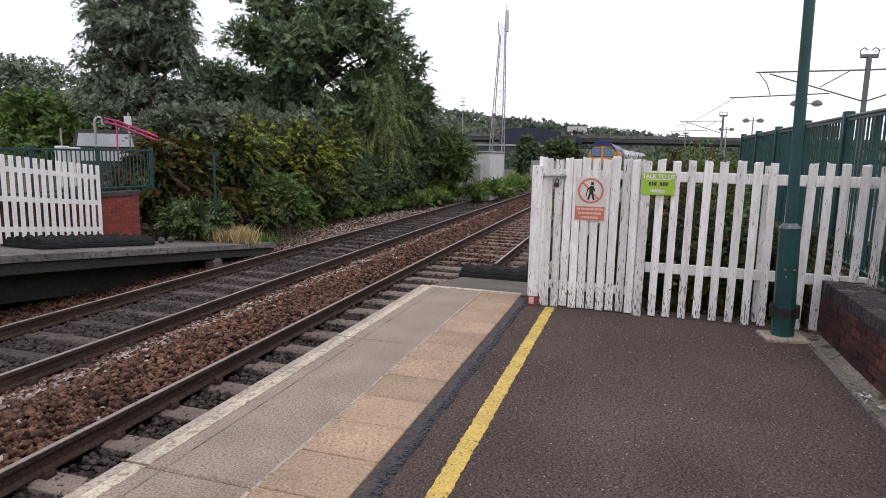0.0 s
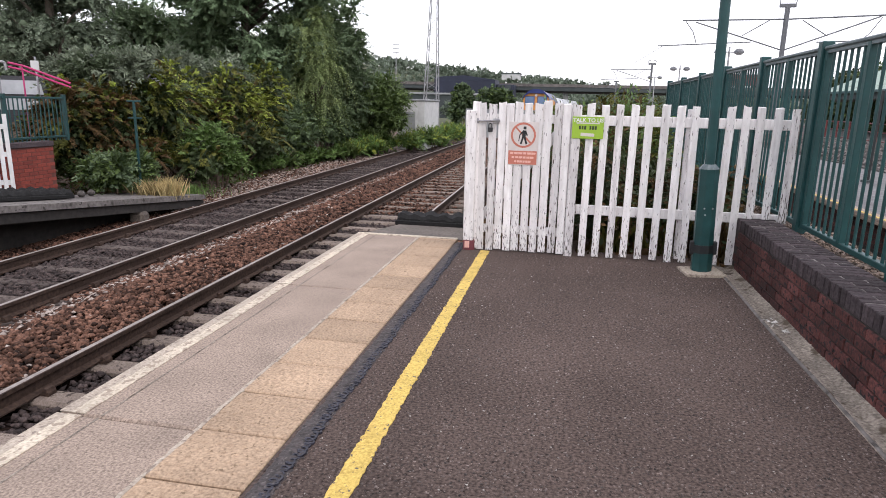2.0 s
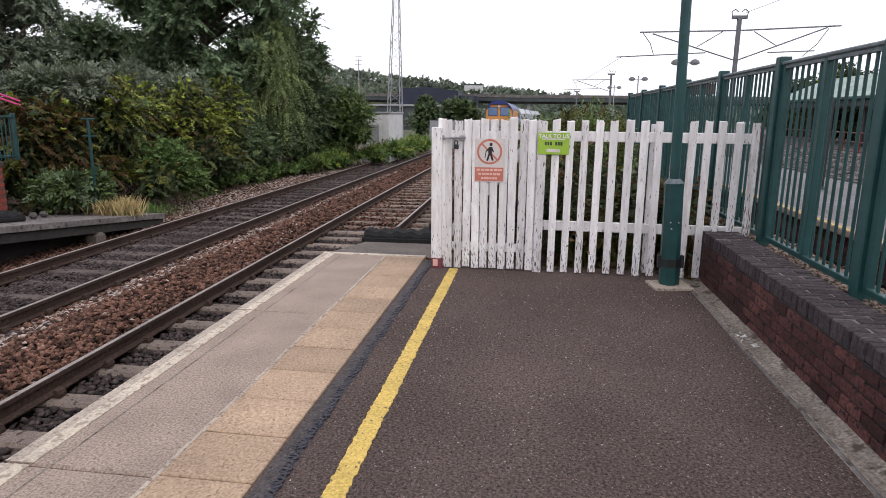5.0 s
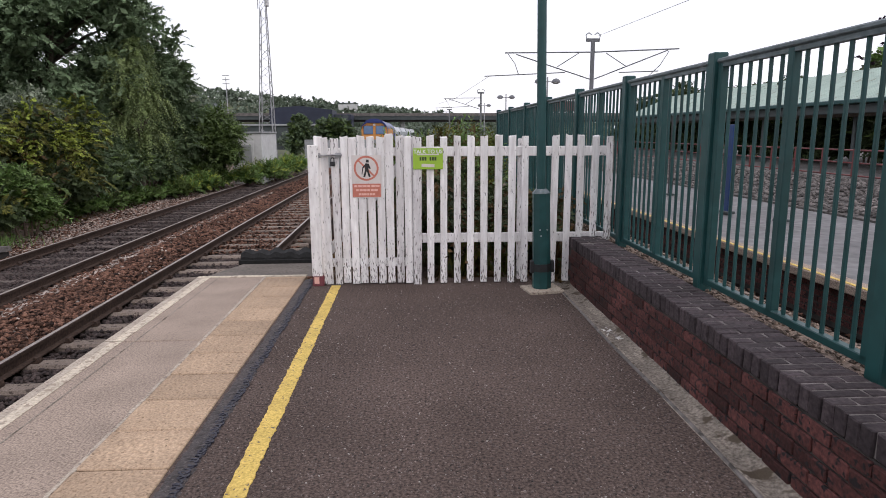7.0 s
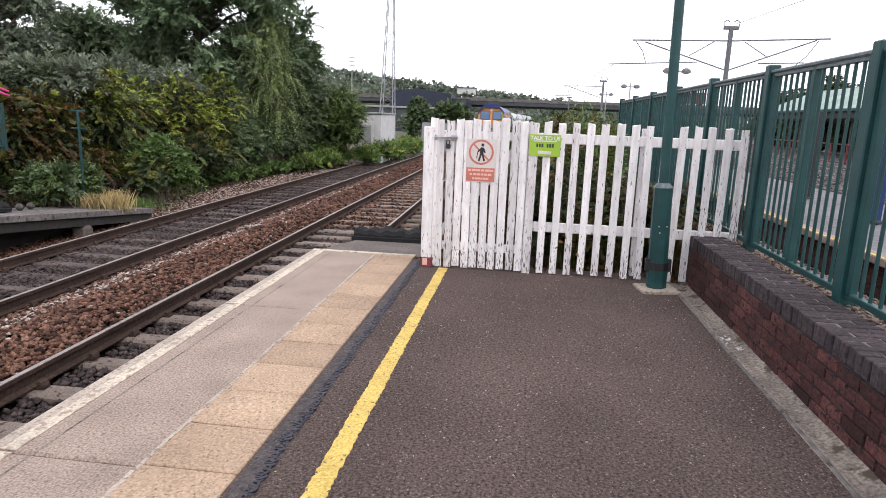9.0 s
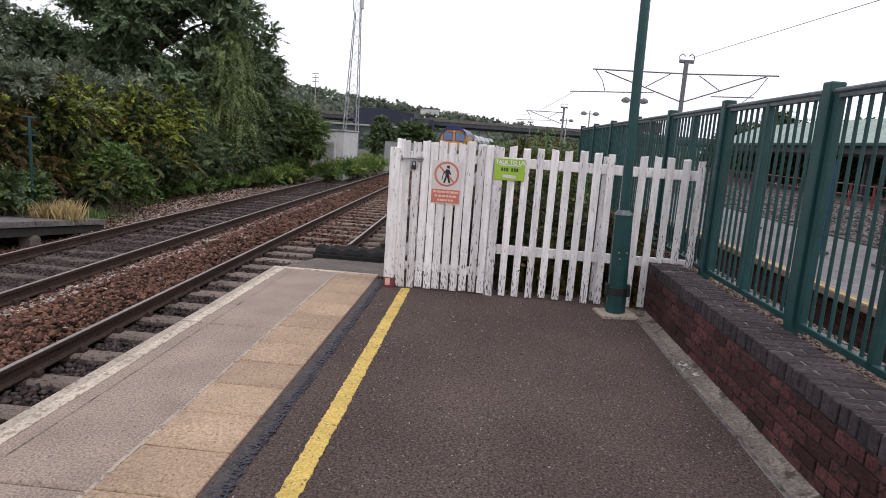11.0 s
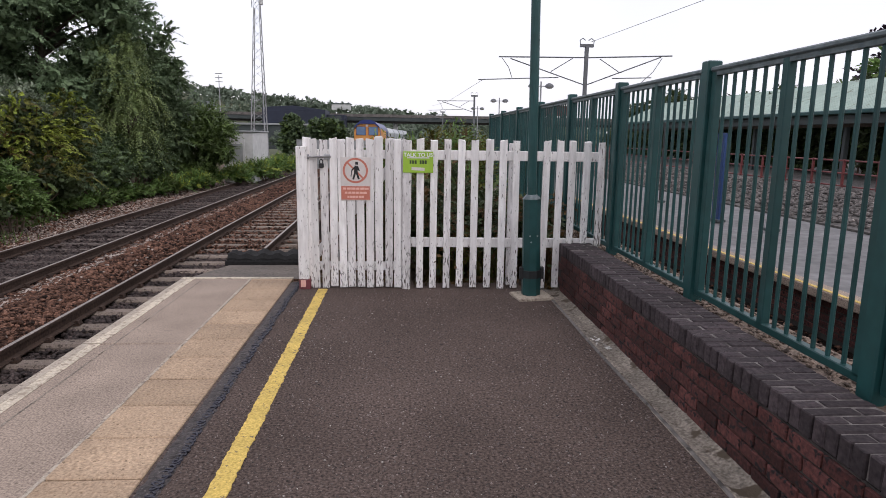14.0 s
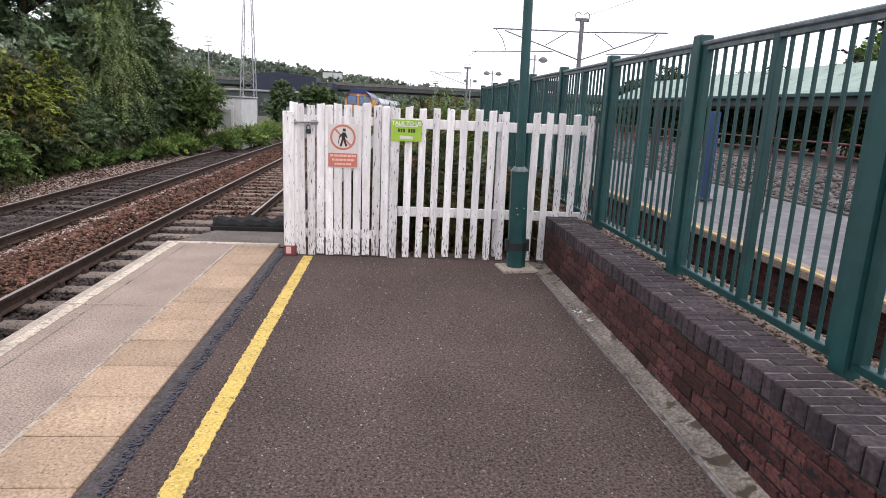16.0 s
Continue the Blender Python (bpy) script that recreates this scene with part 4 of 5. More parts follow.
        part("number_bar", Geo().box((0.265 + SX + k * 0.025, -0.0325, 1.295), (w, 0.001, 0.035)), "dark_text", s2)
part("label_panel", Geo().box((0.34 + SX, -0.0325, 1.228), (0.13, 0.001, 0.03), 0, Matrix.Rotation(radians(3), 4, "Y")), "sign_white", s2, "white strip")

# ---- lamp column ----
lamp = thing("lamp_column", "dark green steel lamp column with octagonal base box", "lamp post", pose(1.615, 6.40, 0, 0, -1.6, 0))
part("base_plate", Geo().box((0.0, -0.02, 0.012), (0.35, 0.32, 0.03), 0.004, Matrix.Rotation(radians(8), 4, "Z")), "nosing", lamp, "pale concrete pad")
part("base_box", Geo().tube((0, 0, 0.02), (0, 0, 0.97), 0.092, 0.086, 8), "green", lamp)
part("base_collar", Geo().tube((0, 0, 0.03), (0, 0, 0.20), 0.094, 0.094, 8), "green", lamp)
part("band", Geo().tube((0, 0, 0.20), (0, 0, 0.275), 0.101, 0.099, 8), "black", lamp, "black steel clamp band")
part("base_cap", Geo().tube((0, 0, 0.97), (0, 0, 1.012), 0.092, 0.055, 8), "green_top", lamp, "pale cap")
part("shaft", Geo().tube((0, 0, 1.0), (0.045, 0, 5.2), 0.045, 0.040, 12), "green", lamp, smooth=False)
for a in (0, 180):
    part("clamp", Geo().box((0.10 * math.cos(radians(a)), -0.02, 0.245), (0.035, 0.05, 0.12), 0.005), "black", lamp)
for x, z in ((-0.03, 0.62), (0.04, 0.62), (-0.02, 0.56)):
    part("bolt", Geo().tube((x, -0.085, z), (x, -0.094, z), 0.008, n=6), "steel", lamp)

# ---- tall green railing on the dwarf wall's gravel ----
PITCH = 1.765


def bar_panel(parent, y0, y1, x, zb, zt):
    """Stiles, flat mid stile and round-edged bars between a top and a bottom rail."""
    part("top_rail", Geo().box((x, (y0 + y1) / 2, zt), (0.075, y1 - y0, 0.03), 0.008).box((x, (y0 + y1) / 2, zt - 0.028), (0.045, y1 - y0, 0.03)), "green_top", parent, "top rail, greyed for the light on its top")
    part("bottom_rail", Geo().box((x, (y0 + y1) / 2, zb), (0.05, y1 - y0, 0.045), 0.005), "green", parent)


bar_mesh = Geo().box((0, 0, 0), (0.021, 0.021, 1.50), 0.005).mesh("bar", "green")
stile_mesh = Geo().box((0, 0, 0), (0.05, 0.06, 1.50), 0.006).mesh("stile", "green")
post_mesh = Geo().box((0, 0, 0.92), (0.10, 0.10, 2.16), 0.008).mesh("post", "green")
railing = thing("green_railing", "tall dark green steel bar railing on gravel strip", "railing")
for k in range(-4, 7):
    y0 = 2.91 + k * PITCH
    y1 = y0 + PITCH
    part("post", post_mesh, "", railing, m=pose(FENCE_X, y0, 0.075))
    bar_panel(railing, y0 + 0.06, y1 - 0.06, FENCE_X, 0.50, 2.015)
    for y in (y0 + 0.09, (y0 + y1) / 2, y1 - 0.09):
        part("stile", stile_mesh, "", railing, m=pose(FENCE_X, y, 1.25))
    n = 7
    for half in (0, 1):
        for i in range(1, n):
            part("bar", bar_mesh, "", railing, m=pose(FENCE_X, y0 + 0.09 + half * (PITCH / 2 - 0.09) + (PITCH / 2 - 0.09) * i / n, 1.25))
part("post", post_mesh, "", railing, m=pose(FENCE_X, 2.91 + 7 * PITCH, 0.075))

# ---- wavy rubber trespass panels ----
def wavy_mat(name, label, length, m):
    t = thing(name, label, "rubber mat", m)
    n = int(length / 0.05)
    for j in range(4):
        vs, fs = [], []
        for i in range(n + 1):
            x = length * i / n
            h = 0.165 + 0.022 * math.sin(x / 0.21 * 2 * math.pi + j * 1.1) + 0.012 * math.sin(x / 0.47 * 6.28 + j)
            y0, y1 = j * 0.20, j * 0.20 + 0.195
            ring = [(y0, 0.0), (y0 + 0.005, h * 0.55), (y0 + 0.045, h * 0.9), (y0 + 0.09, h), (y1 - 0.05, h * 0.9), (y1, h * 0.5), (y1, 0.0)]
            vs += [(x, a, b) for a, b in ring]
            if i:
                k = 7 * (i - 1)
                fs += [(k + q, k + q + 1, k + 8 + q, k + 7 + q) for q in range(6)]
        last = len(vs) - 7
        part("ridge", Geo().add(vs, fs + [tuple(range(7)), tuple(range(last, last + 7))]), "rubber", t)
    part("base", Geo().box((length / 2, 0.40, 0.03), (length + 0.05, 0.84, 0.07), 0.01), "rubber", t)
    return t


wavy_mat("rubber_mat", "black wavy rubber anti-trespass mat across the ramp", 1.75, pose(-2.05, 9.05, -0.235, -6.7, 0, 0))
wavy_mat("rubber_mat", "black wavy rubber anti-trespass mat on the far ramp", 2.5, pose(-8.85, 8.15, -0.15, 0, 5.8, 90))
# ---- things across the line ----
wf = thing("picket_fence", "clean white wooden picket fence on the far platform", "fence")
me = Geo().box((0, 0, 0.75), (0.02, 0.085, 1.5), 0.004).mesh("picket", "white_clean")
y = 10.25
while y > -2:
    part("picket", me, "", wf, m=pose(-9.76, y, far_ramp_z(y) + 0.03, RNG.uniform(-0.4, 0.4)))
    y -= 0.149
for z in (0.28, 0.80, 1.30):
    part("rail", Geo().sweep([(-0.02, -0.045), (0.02, -0.045), (0.02, 0.045), (-0.02, 0.045)], [(-9.79, q, far_ramp_z(q) + z) for q in (-2, 6.6, 10.29)]), "white_clean", wf)

gr = thing("green_railing", "dark green steel railing on top of the brick wall", "railing")
bm_ = Geo().box((0, 0, 0.44), (0.018, 0.018, 0.86)).mesh("bar", "green")
pm_ = Geo().box((0, 0, 0.46), (0.07, 0.07, 0.94), 0.006).mesh("post", "green")
y, i = 12.1, 0
while y > 5:
    part("post" if i % 14 == 0 else "bar", pm_ if i % 14 == 0 else bm_, "", gr, m=pose(-10.12, y, 0.58))
    y, i = y - 0.105, i + 1
for z in (0.66, 1.44):
    part("rail", Geo().box((-10.12, 8.6, z), (0.05, 7.0, 0.04), 0.005), "green", gr)

tp = thing("marker_post", "slim dark green post with two short crossbars", "post", pose(-9.29, 13.2, -0.65))
part("shaft", Geo().tube((0, 0, 0), (0, 0, 2.06), 0.035, 0.03, 8), "green", tp)
for z in (2.05, 1.68):
    part("crossbar", Geo().box((0.0, 0, z), (0.34, 0.04, 0.035), 0.006), "green", tp)

# pink bicycle-rail frame and a grey hooped post on the terrace
pk = thing("pink_rail", "bright pink tubular steel handrail beside the car park", "handrail", pose(-11.6, 12.3, 0.5))
ux, uy = Vector((0.72, 0.69, 0)), Vector((-0.69, 0.72, 0))
def pr(a, z, b=0.0):
    return ux * a + uy * b + Vector((0, 0, z))
for z in (0.0, -0.09):
    part("rail", Geo().pipe([pr(0.02, 1.66 + z), pr(0.3, 1.60 + z), pr(1.15, 1.26 + z)], 0.024, 8), "pink", pk)
for a, z in ((0.27, 1.60),):
    part("post", Geo().tube(pr(a, 0), pr(a, z), 0.018, n=8), "pink", pk)
gp = thing("hoop_post", "pale grey hooped steel post in the car park", "post", pose(-11.75, 12.2, 0.5))
part("hoop", Geo().pipe([pr(0, 0), pr(0, 1.6), pr(0.05, 1.68), pr(0.14, 1.66), pr(0.16, 1.5)], 0.03, 8), "steel", gp)
ns = thing("notice", "small pale notice on a grey pole", "sign", pose(-12.0, 13.5, 0.5))
part("pole", Geo().tube((0, 0, 0), (0, 0, 1.86), 0.025, n=8), "steel", ns)
part("plate", Geo().box((0.0, -0.03, 1.66), (0.17, 0.01, 0.22), 0.003, Matrix.Rotation(radians(35), 4, "Z")), "grey_wall", ns)
wb = thing("white_box", "white panel box behind the green railing", "box", pose(-13.0, 12.5, 0.5))
part("panel", Geo().box((-0.1, 0, 0.5), (0.24, 0.24, 1.0), 0.02), "grey_wall", wb)
part("panel", Geo().box((0.13, 0.16, 0.5), (0.18, 0.2, 0.95), 0.02), "grey_wall", wb)
part("stake", Geo().tube((-0.1, 0, 0), (-0.1, 0, 1.42), 0.02, n=6), "steel", wb)

car = thing("parked_car", "dark parked hatchback, rear window painted pale as reflected sky", "car", pose(-15.5, 16.3, 0.5, 0, 0, 44))
part("body", Geo().prism([(-0.9, 0.25), (0.9, 0.25), (0.92, 0.7), (0.86, 0.95), (-0.86, 0.95), (-0.92, 0.7)], 4.0, pose(0, -2, 0)), "van", car)
part("cabin", Geo().prism([(-0.84, 0.93), (0.84, 0.93), (0.74, 1.42), (0.6, 1.47), (-0.6, 1.47), (-0.74, 1.42)], 2.6, pose(0, -1.95, 0)), "van", car)
# silver paint on the window stands in for the sky's reflection
part("rear_window", Geo().prism([(-0.72, 1.0), (0.72, 1.0), (0.66, 1.36), (-0.66, 1.36)], 0.02, pose(0, -1.985, 0)), "silver", car, "rear window painted pale as reflected sky")
part("boot_lid", Geo().prism([(-0.8, 0.6), (0.8, 0.6), (0.76, 0.92), (-0.76, 0.92)], 0.02, pose(0, -2.02, 0)), "silver", car)
for sx in (-0.82, 0.82):
    for sy in (-1.3, 1.3):
        wh = part("wheel", Geo().tube((sx - 0.1, sy, 0.31), (sx + 0.1, sy, 0.31), 0.31, n=16), "rubber", car)
        part("rim", Geo().tube((sx - 0.105, sy, 0.31), (sx + 0.105, sy, 0.31), 0.19, n=12), "silver", wh)
# ---- trees and shrubs ----
def tree(name, label, x, y, z, h, rx, ry, leaf_mat, n, seed, size=0.17, trunk=0.2, arch=0.4, low=0.35, count=46, blob=1.15, limbs=7, twig=0.6, per=10):
    t = thing(name, label, "tree", pose(x, y, z))
    g = Geo()
    rng = np.random.default_rng(seed)
    g.tube((0, 0, -0.3), (0.1, 0, h * 0.45), trunk, trunk * 0.7, 9)
    g.tube((0.1, 0, h * 0.45), (0.0, 0.2, h * 0.85), trunk * 0.7, trunk * 0.25, 8)
    for i in range(limbs):
        a, zz = rng.uniform(0, 6.28), h * rng.uniform(0.2, 0.65)
        p1 = (rx * 0.4 * math.cos(a), ry * 0.4 * math.sin(a), zz + h * 0.12)
        p2 = (rx * 0.6 * math.cos(a), ry * 0.6 * math.sin(a), zz + h * 0.16)
        g.tube((0.06, 0, zz), p1, trunk * 0.4, trunk * 0.25, 6).tube(p1, p2, trunk * 0.25, trunk * 0.08, 5)
    part("trunk", g, "bark", t)
    zc = h * (low + 1) / 2
    blobs = blobs_in((0, 0, zc), (rx * 0.85, ry * 0.85, h * (1 - low) / 2 * 0.9), count, blob, seed)
    outer = sprays(blobs, n, size, seed + 1, per, twig, arch)
    inner = leaves(inside(blobs, n // 8, seed + 2), size * 2.3, 0.2, seed=seed + 3)
    v, f = both(outer, inner)
    raw("crown", v, f, leaf_mat, t)
    return t


def shrub(name, label, x, y, z, blobs, mats, n, seed, size=0.12, arch=0.35, long=1.7, twig=0.4, per=10):
    """A low woody plant: stems from the root and one crown mesh for each leaf colour."""
    t = thing(name, label, "shrub", pose(x, y, z))
    rng = np.random.default_rng(seed)
    for b in blobs:
        q = Vector(b[:3])
        g = Geo().tube((q.x * 0.5, q.y * 0.5, -0.15), q, 0.035, 0.012, 5)
        for k in range(4):
            g.tube(q, q + Vector(rng.normal(size=3)) * b[3] * 0.5, 0.012, 0.004, 4)
        part("stem", g, "dead_wood", t)
    for k, (m, share, pick) in enumerate(mats):
        tips = isinstance(pick, float)
        some = [b for i, b in enumerate(blobs) if tips or pick is None or i in pick]
        v, f = sprays(some, int(n * share), size, seed + 3 * k + 1, per, twig, arch, long=long, above=pick if tips else None)
        # inner leaves take the first colour listed; a dark one paints interior shade
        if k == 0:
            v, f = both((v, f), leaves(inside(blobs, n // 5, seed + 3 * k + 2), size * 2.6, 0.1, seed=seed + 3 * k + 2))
        raw("crown", v, f, m, t)
    return t


tree("tree", "tall dense grey-green tree behind the car park", -17.2, 19.8, 0.0, 8.7, 2.4, 2.0, "leaf_ash", 66000, 31, 0.066, 0.2, 0.75, 0.08, 100, 0.52, twig=0.5, per=16)
tree("tree", "large dark green tree with spreading boughs", -13.8, 26.8, -0.3, 10.1, 4.7, 3.6, "leaf_bough", 108000, 32, 0.085, 0.26, 0.3, 0.08, 115, 0.78, twig=0.7, per=18)
tree("tree", "dark green tree standing behind the birch", -11.0, 29.4, -0.6, 7.3, 2.1, 2.6, "leaf_dark", 38000, 37, 0.085, 0.18, 0.4, 0.06, 50, 0.72, twig=0.6, per=16)
tree("tree", "dark green tree standing far behind the car park", -20.6, 29.4, 0.0, 6.6, 1.9, 1.9, "leaf_dark", 18000, 39, 0.11, 0.18, 0.3, 0.08, 46, 0.75)
tree("birch_tree", "weeping birch with drooping fine leaves", -10.5, 26.6, -0.7, 6.3, 1.25, 1.4, "leaf_birch", 19000, 33, 0.06, 0.12, 1.7, 0.2, 40, 0.36, twig=0.85, per=26)
tree("tree", "dense dark bushy tree by the track", -8.95, 31.4, -0.9, 3.4, 1.6, 2.0, "leaf_mid", 20000, 34, 0.085, 0.1, 0.3, 0.02, 40, 0.55)
tree("tree", "distant grey-green willow tree", -31.0, 26.5, 0.3, 5.4, 2.9, 2.6, "leaf_ash", 24000, 35, 0.11, 0.2, 0.9, 0.08, 55, 0.85, twig=0.9)
tree("tree", "distant grey-green willow tree", -27.0, 29.0, 0.3, 5.0, 2.2, 2.2, "leaf_ash", 10000, 38, 0.15, 0.2, 0.9, 0.08, 40, 0.8, twig=0.9)
tree("tree", "light green low tree behind the station fence", -21.2, 19.2, 0.4, 2.9, 1.6, 1.5, "leaf_weed", 10000, 36, 0.12, 0.1, 0.3, 0.04, 40, 0.55)


def row(x0, y0, dx, dy, n, r, h, seed):
    rng = np.random.default_rng(seed)
    return [(x0 + dx * i / max(n - 1, 1) + rng.normal() * 0.25, y0 + dy * i / max(n - 1, 1) + rng.normal() * 0.3, h * rng.uniform(0.35, 0.8), r * rng.uniform(0.8, 1.15), r * rng.uniform(0.8, 1.2), h * rng.uniform(0.35, 0.5)) for i in range(n)]


FROND = dict(size=0.042, arch=0.5, long=2.0, twig=0.43, per=26)
# leaf_hedge stands first, so the darker core leaves carry painted shade
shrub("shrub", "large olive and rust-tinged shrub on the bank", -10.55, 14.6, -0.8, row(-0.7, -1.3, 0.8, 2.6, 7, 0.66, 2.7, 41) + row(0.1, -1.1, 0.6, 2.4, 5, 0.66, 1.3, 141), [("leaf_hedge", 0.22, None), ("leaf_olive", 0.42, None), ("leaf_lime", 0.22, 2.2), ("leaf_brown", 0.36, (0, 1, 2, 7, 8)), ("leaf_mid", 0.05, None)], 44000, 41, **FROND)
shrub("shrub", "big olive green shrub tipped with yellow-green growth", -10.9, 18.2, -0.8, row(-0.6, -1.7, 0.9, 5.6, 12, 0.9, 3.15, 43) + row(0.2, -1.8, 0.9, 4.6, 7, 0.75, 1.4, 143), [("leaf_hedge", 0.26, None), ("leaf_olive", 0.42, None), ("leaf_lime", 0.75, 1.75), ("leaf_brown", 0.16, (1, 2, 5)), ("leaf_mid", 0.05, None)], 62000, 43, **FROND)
shrub("shrub", "grey-green buddleia with pale lilac flower heads", -11.2, 14.6, 0.3, [(-1.0 + 0.36 * i, 0.2 * (i % 2), 1.6 + 0.12 * (i * 7 % 3), 0.30, 0.34, 0.36) for i in range(6)], [("leaf_grey", 0.985, None), ("petal", 0.015, None)], 9000, 42, 0.05, 0.3, 2.8, 0.42)
shrub("shrub", "tall grey-leaved shrub behind the olive bushes", -12.4, 20.6, -0.4, row(-2.0, -0.4, 3.5, 1.0, 9, 0.6, 3.4, 51), [("leaf_grey", 1, None)], 20000, 51, 0.065, 0.2, 2.6, 0.5)
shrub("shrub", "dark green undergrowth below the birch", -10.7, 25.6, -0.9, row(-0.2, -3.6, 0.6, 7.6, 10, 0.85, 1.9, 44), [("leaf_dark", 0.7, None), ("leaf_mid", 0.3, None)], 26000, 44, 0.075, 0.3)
shrub("shrub", "bright green leafy sapling on the bank", -9.5, 16.9, -0.85, row(0, -0.4, 0.2, 0.8, 5, 0.38, 1.25, 45), [("leaf_weed", 0.7, None), ("leaf_mid", 0.3, None)], 6000, 45, 0.06, 0.4, 2.2)
shrub("shrub", "low leafy green plant beside the marker post", -9.75, 12.9, -0.75, row(-0.15, -0.2, 0.3, 0.5, 4, 0.22, 0.8, 52), [("leaf_mid", 0.6, None), ("leaf_dark", 0.4, None)], 5000, 52, 0.06, 0.3, 2.2)
shrub("shrub", "low green creeper on the bank beside the track", -10.45, 25.5, -1.0, row(-0.1, -4.5, 0.6, 10.0, 12, 0.6, 0.36, 46), [("leaf_weed", 0.6, None), ("leaf_mid", 0.4, None)], 13000, 46, 0.07, 0.2, twig=0.25)
shrub("shrub", "leafy weeds behind the white picket fence", 0.9, 10.4, -0.2, row(-0.7, -0.6, 1.5, 1.2, 8, 0.30, 1.6, 47), [("leaf_weed", 0.35, None), ("leaf_olive", 0.65, None)], 5500, 47, 0.036, 0.2, 2.8)
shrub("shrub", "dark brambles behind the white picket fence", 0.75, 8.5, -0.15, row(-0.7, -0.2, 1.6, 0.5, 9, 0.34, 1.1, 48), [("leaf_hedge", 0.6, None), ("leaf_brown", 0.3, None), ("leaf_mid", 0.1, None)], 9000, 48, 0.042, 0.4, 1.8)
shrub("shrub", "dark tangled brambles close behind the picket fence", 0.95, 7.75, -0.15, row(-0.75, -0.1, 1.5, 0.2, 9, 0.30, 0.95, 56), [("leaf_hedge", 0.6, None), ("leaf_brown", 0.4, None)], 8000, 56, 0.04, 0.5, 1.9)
shrub("shrub", "pale green weeds beside the equipment cabin", -6.9, 36.0, -1.0, row(-0.6, -4.8, 0.9, 10.0, 16, 0.45, 0.9, 49), [("leaf_weed", 0.75, None), ("leaf_lime", 0.25, None)], 15000, 49, 0.06, 0.0, 2.4)
shrub("shrub", "light green weeds in front of the cabin", -8.9, 30.6, -1.0, row(-0.4, -2.5, 0.6, 5.0, 7, 0.5, 0.55, 53), [("leaf_weed", 0.8, None), ("leaf_lime", 0.2, None)], 9000, 53, 0.06, 0.0, 2.2)
shrub("shrub", "round dark green bush beside the line", -7.8, 75.0, -1.0, row(-1.2, 0, 2.4, 0.5, 5, 1.5, 4.4, 50), [("leaf_dark", 0.6, None), ("leaf_mid", 0.4, None)], 7000, 50, 0.2, 0.2)
shrub("shrub", "upright dark green bush beyond the cabin", -11.1, 69.5, -1.0, row(-0.5, 0, 1.0, 0.5, 4, 0.85, 3.7, 54), [("leaf_dark", 0.6, None), ("leaf_mid", 0.4, None)], 6000, 54, 0.18, 0.2)
shrub("shrub", "tall straggly weeds beyond the picket fence", 1.2, 17.0, -0.4, row(-1.6, -2.0, 3.0, 3.0, 9, 0.40, 1.7, 55), [("leaf_weed", 0.6, None), ("leaf_olive", 0.4, None)], 7000, 55, 0.05, 0.0, 2.8)
# ---- right side: tram stop things ----
def canopy():
    t = thing("canopy", "long pale green sheet-metal platform canopy", "canopy")
    n = 0
    y = 8.0
    while y < 37:
        prof = []
        for k in range(7):
            a = y + 0.14 * k
            prof += [(a, 0.0), (a + 0.05, 0.03), (a + 0.11, 0.03)]
        prof.append((y + 0.98, 0.0))
        vs = [(13.0, a, 2.42 + h) for a, h in prof] + [(15.6, a, 3.55 + h) for a, h in prof]
        k = len(prof)
        g = Geo().add(vs, [(i, i + 1, k + i + 1, k + i) for i in range(k - 1)])
        part("roof_sheet", g, "sheet_roof", t)
        y += 0.98
    part("gutter", Geo().box((12.93, 22.5, 2.38), (0.14, 29, 0.12), 0.02), "green", t, "dark green gutter")
    part("fascia", Geo().box((13.1, 22.5, 2.18), (0.08, 29, 0.26), 0.01), "viaduct", t, "dark fascia beam")
    part("purlin", Geo().box((13.6, 22.5, 2.02), (0.1, 29, 0.1)), "bark", t, "brown timber purlin")
    for q in range(9, 38, 5):
        part("post", Geo().box((13.8, q, 1.3), (0.14, 0.14, 2.0), 0.01), "viaduct", t)
    return t


canopy()
rr = thing("red_railing", "red steel railing along the top of the stone bank", "railing")
for i in range(24):
    part("post", Geo().box((10.9, 9.2 + i * 1.15, 0.76), (0.05, 0.06, 0.74), 0.006), "red_rail", rr)
for z in (1.1, 0.80, 0.50):
    part("rail", Geo().tube((10.9, 9, z), (10.9, 36.5, z), 0.02, n=6), "red_rail", rr)


def post_thing(name, label, x, y, w, d, h, m):
    t = thing(name, label, "post", pose(x, y, 0))
    part("shaft", Geo().box((0, 0, h / 2), (w, d, h), 0.01), m, t)
    part("foot", Geo().box((0, 0, 0.03), (w + 0.08, d + 0.08, 0.05), 0.01), "viaduct", t)
    return t


post_thing("blue_totem", "blue information totem on the tram platform", 6.4, 12.1, 0.10, 0.28, 1.68, "blue_post")
post_thing("black_post", "black steel post on the tram platform", 6.75, 10.85, 0.13, 0.13, 1.85, "black")
post_thing("black_post", "black steel post on the tram platform", 6.75, 15.6, 0.09, 0.09, 1.95, "black")
post_thing("black_post", "black steel post on the tram platform", 6.75, 8.3, 0.09, 0.09, 1.95, "black")
for i, (yy, hh) in enumerate(((12.0, 1.9), (17.0, 2.1), (22.0, 1.9), (27, 2.0), (33, 2.1), (38.5, 2.2), (44, 2.2))):
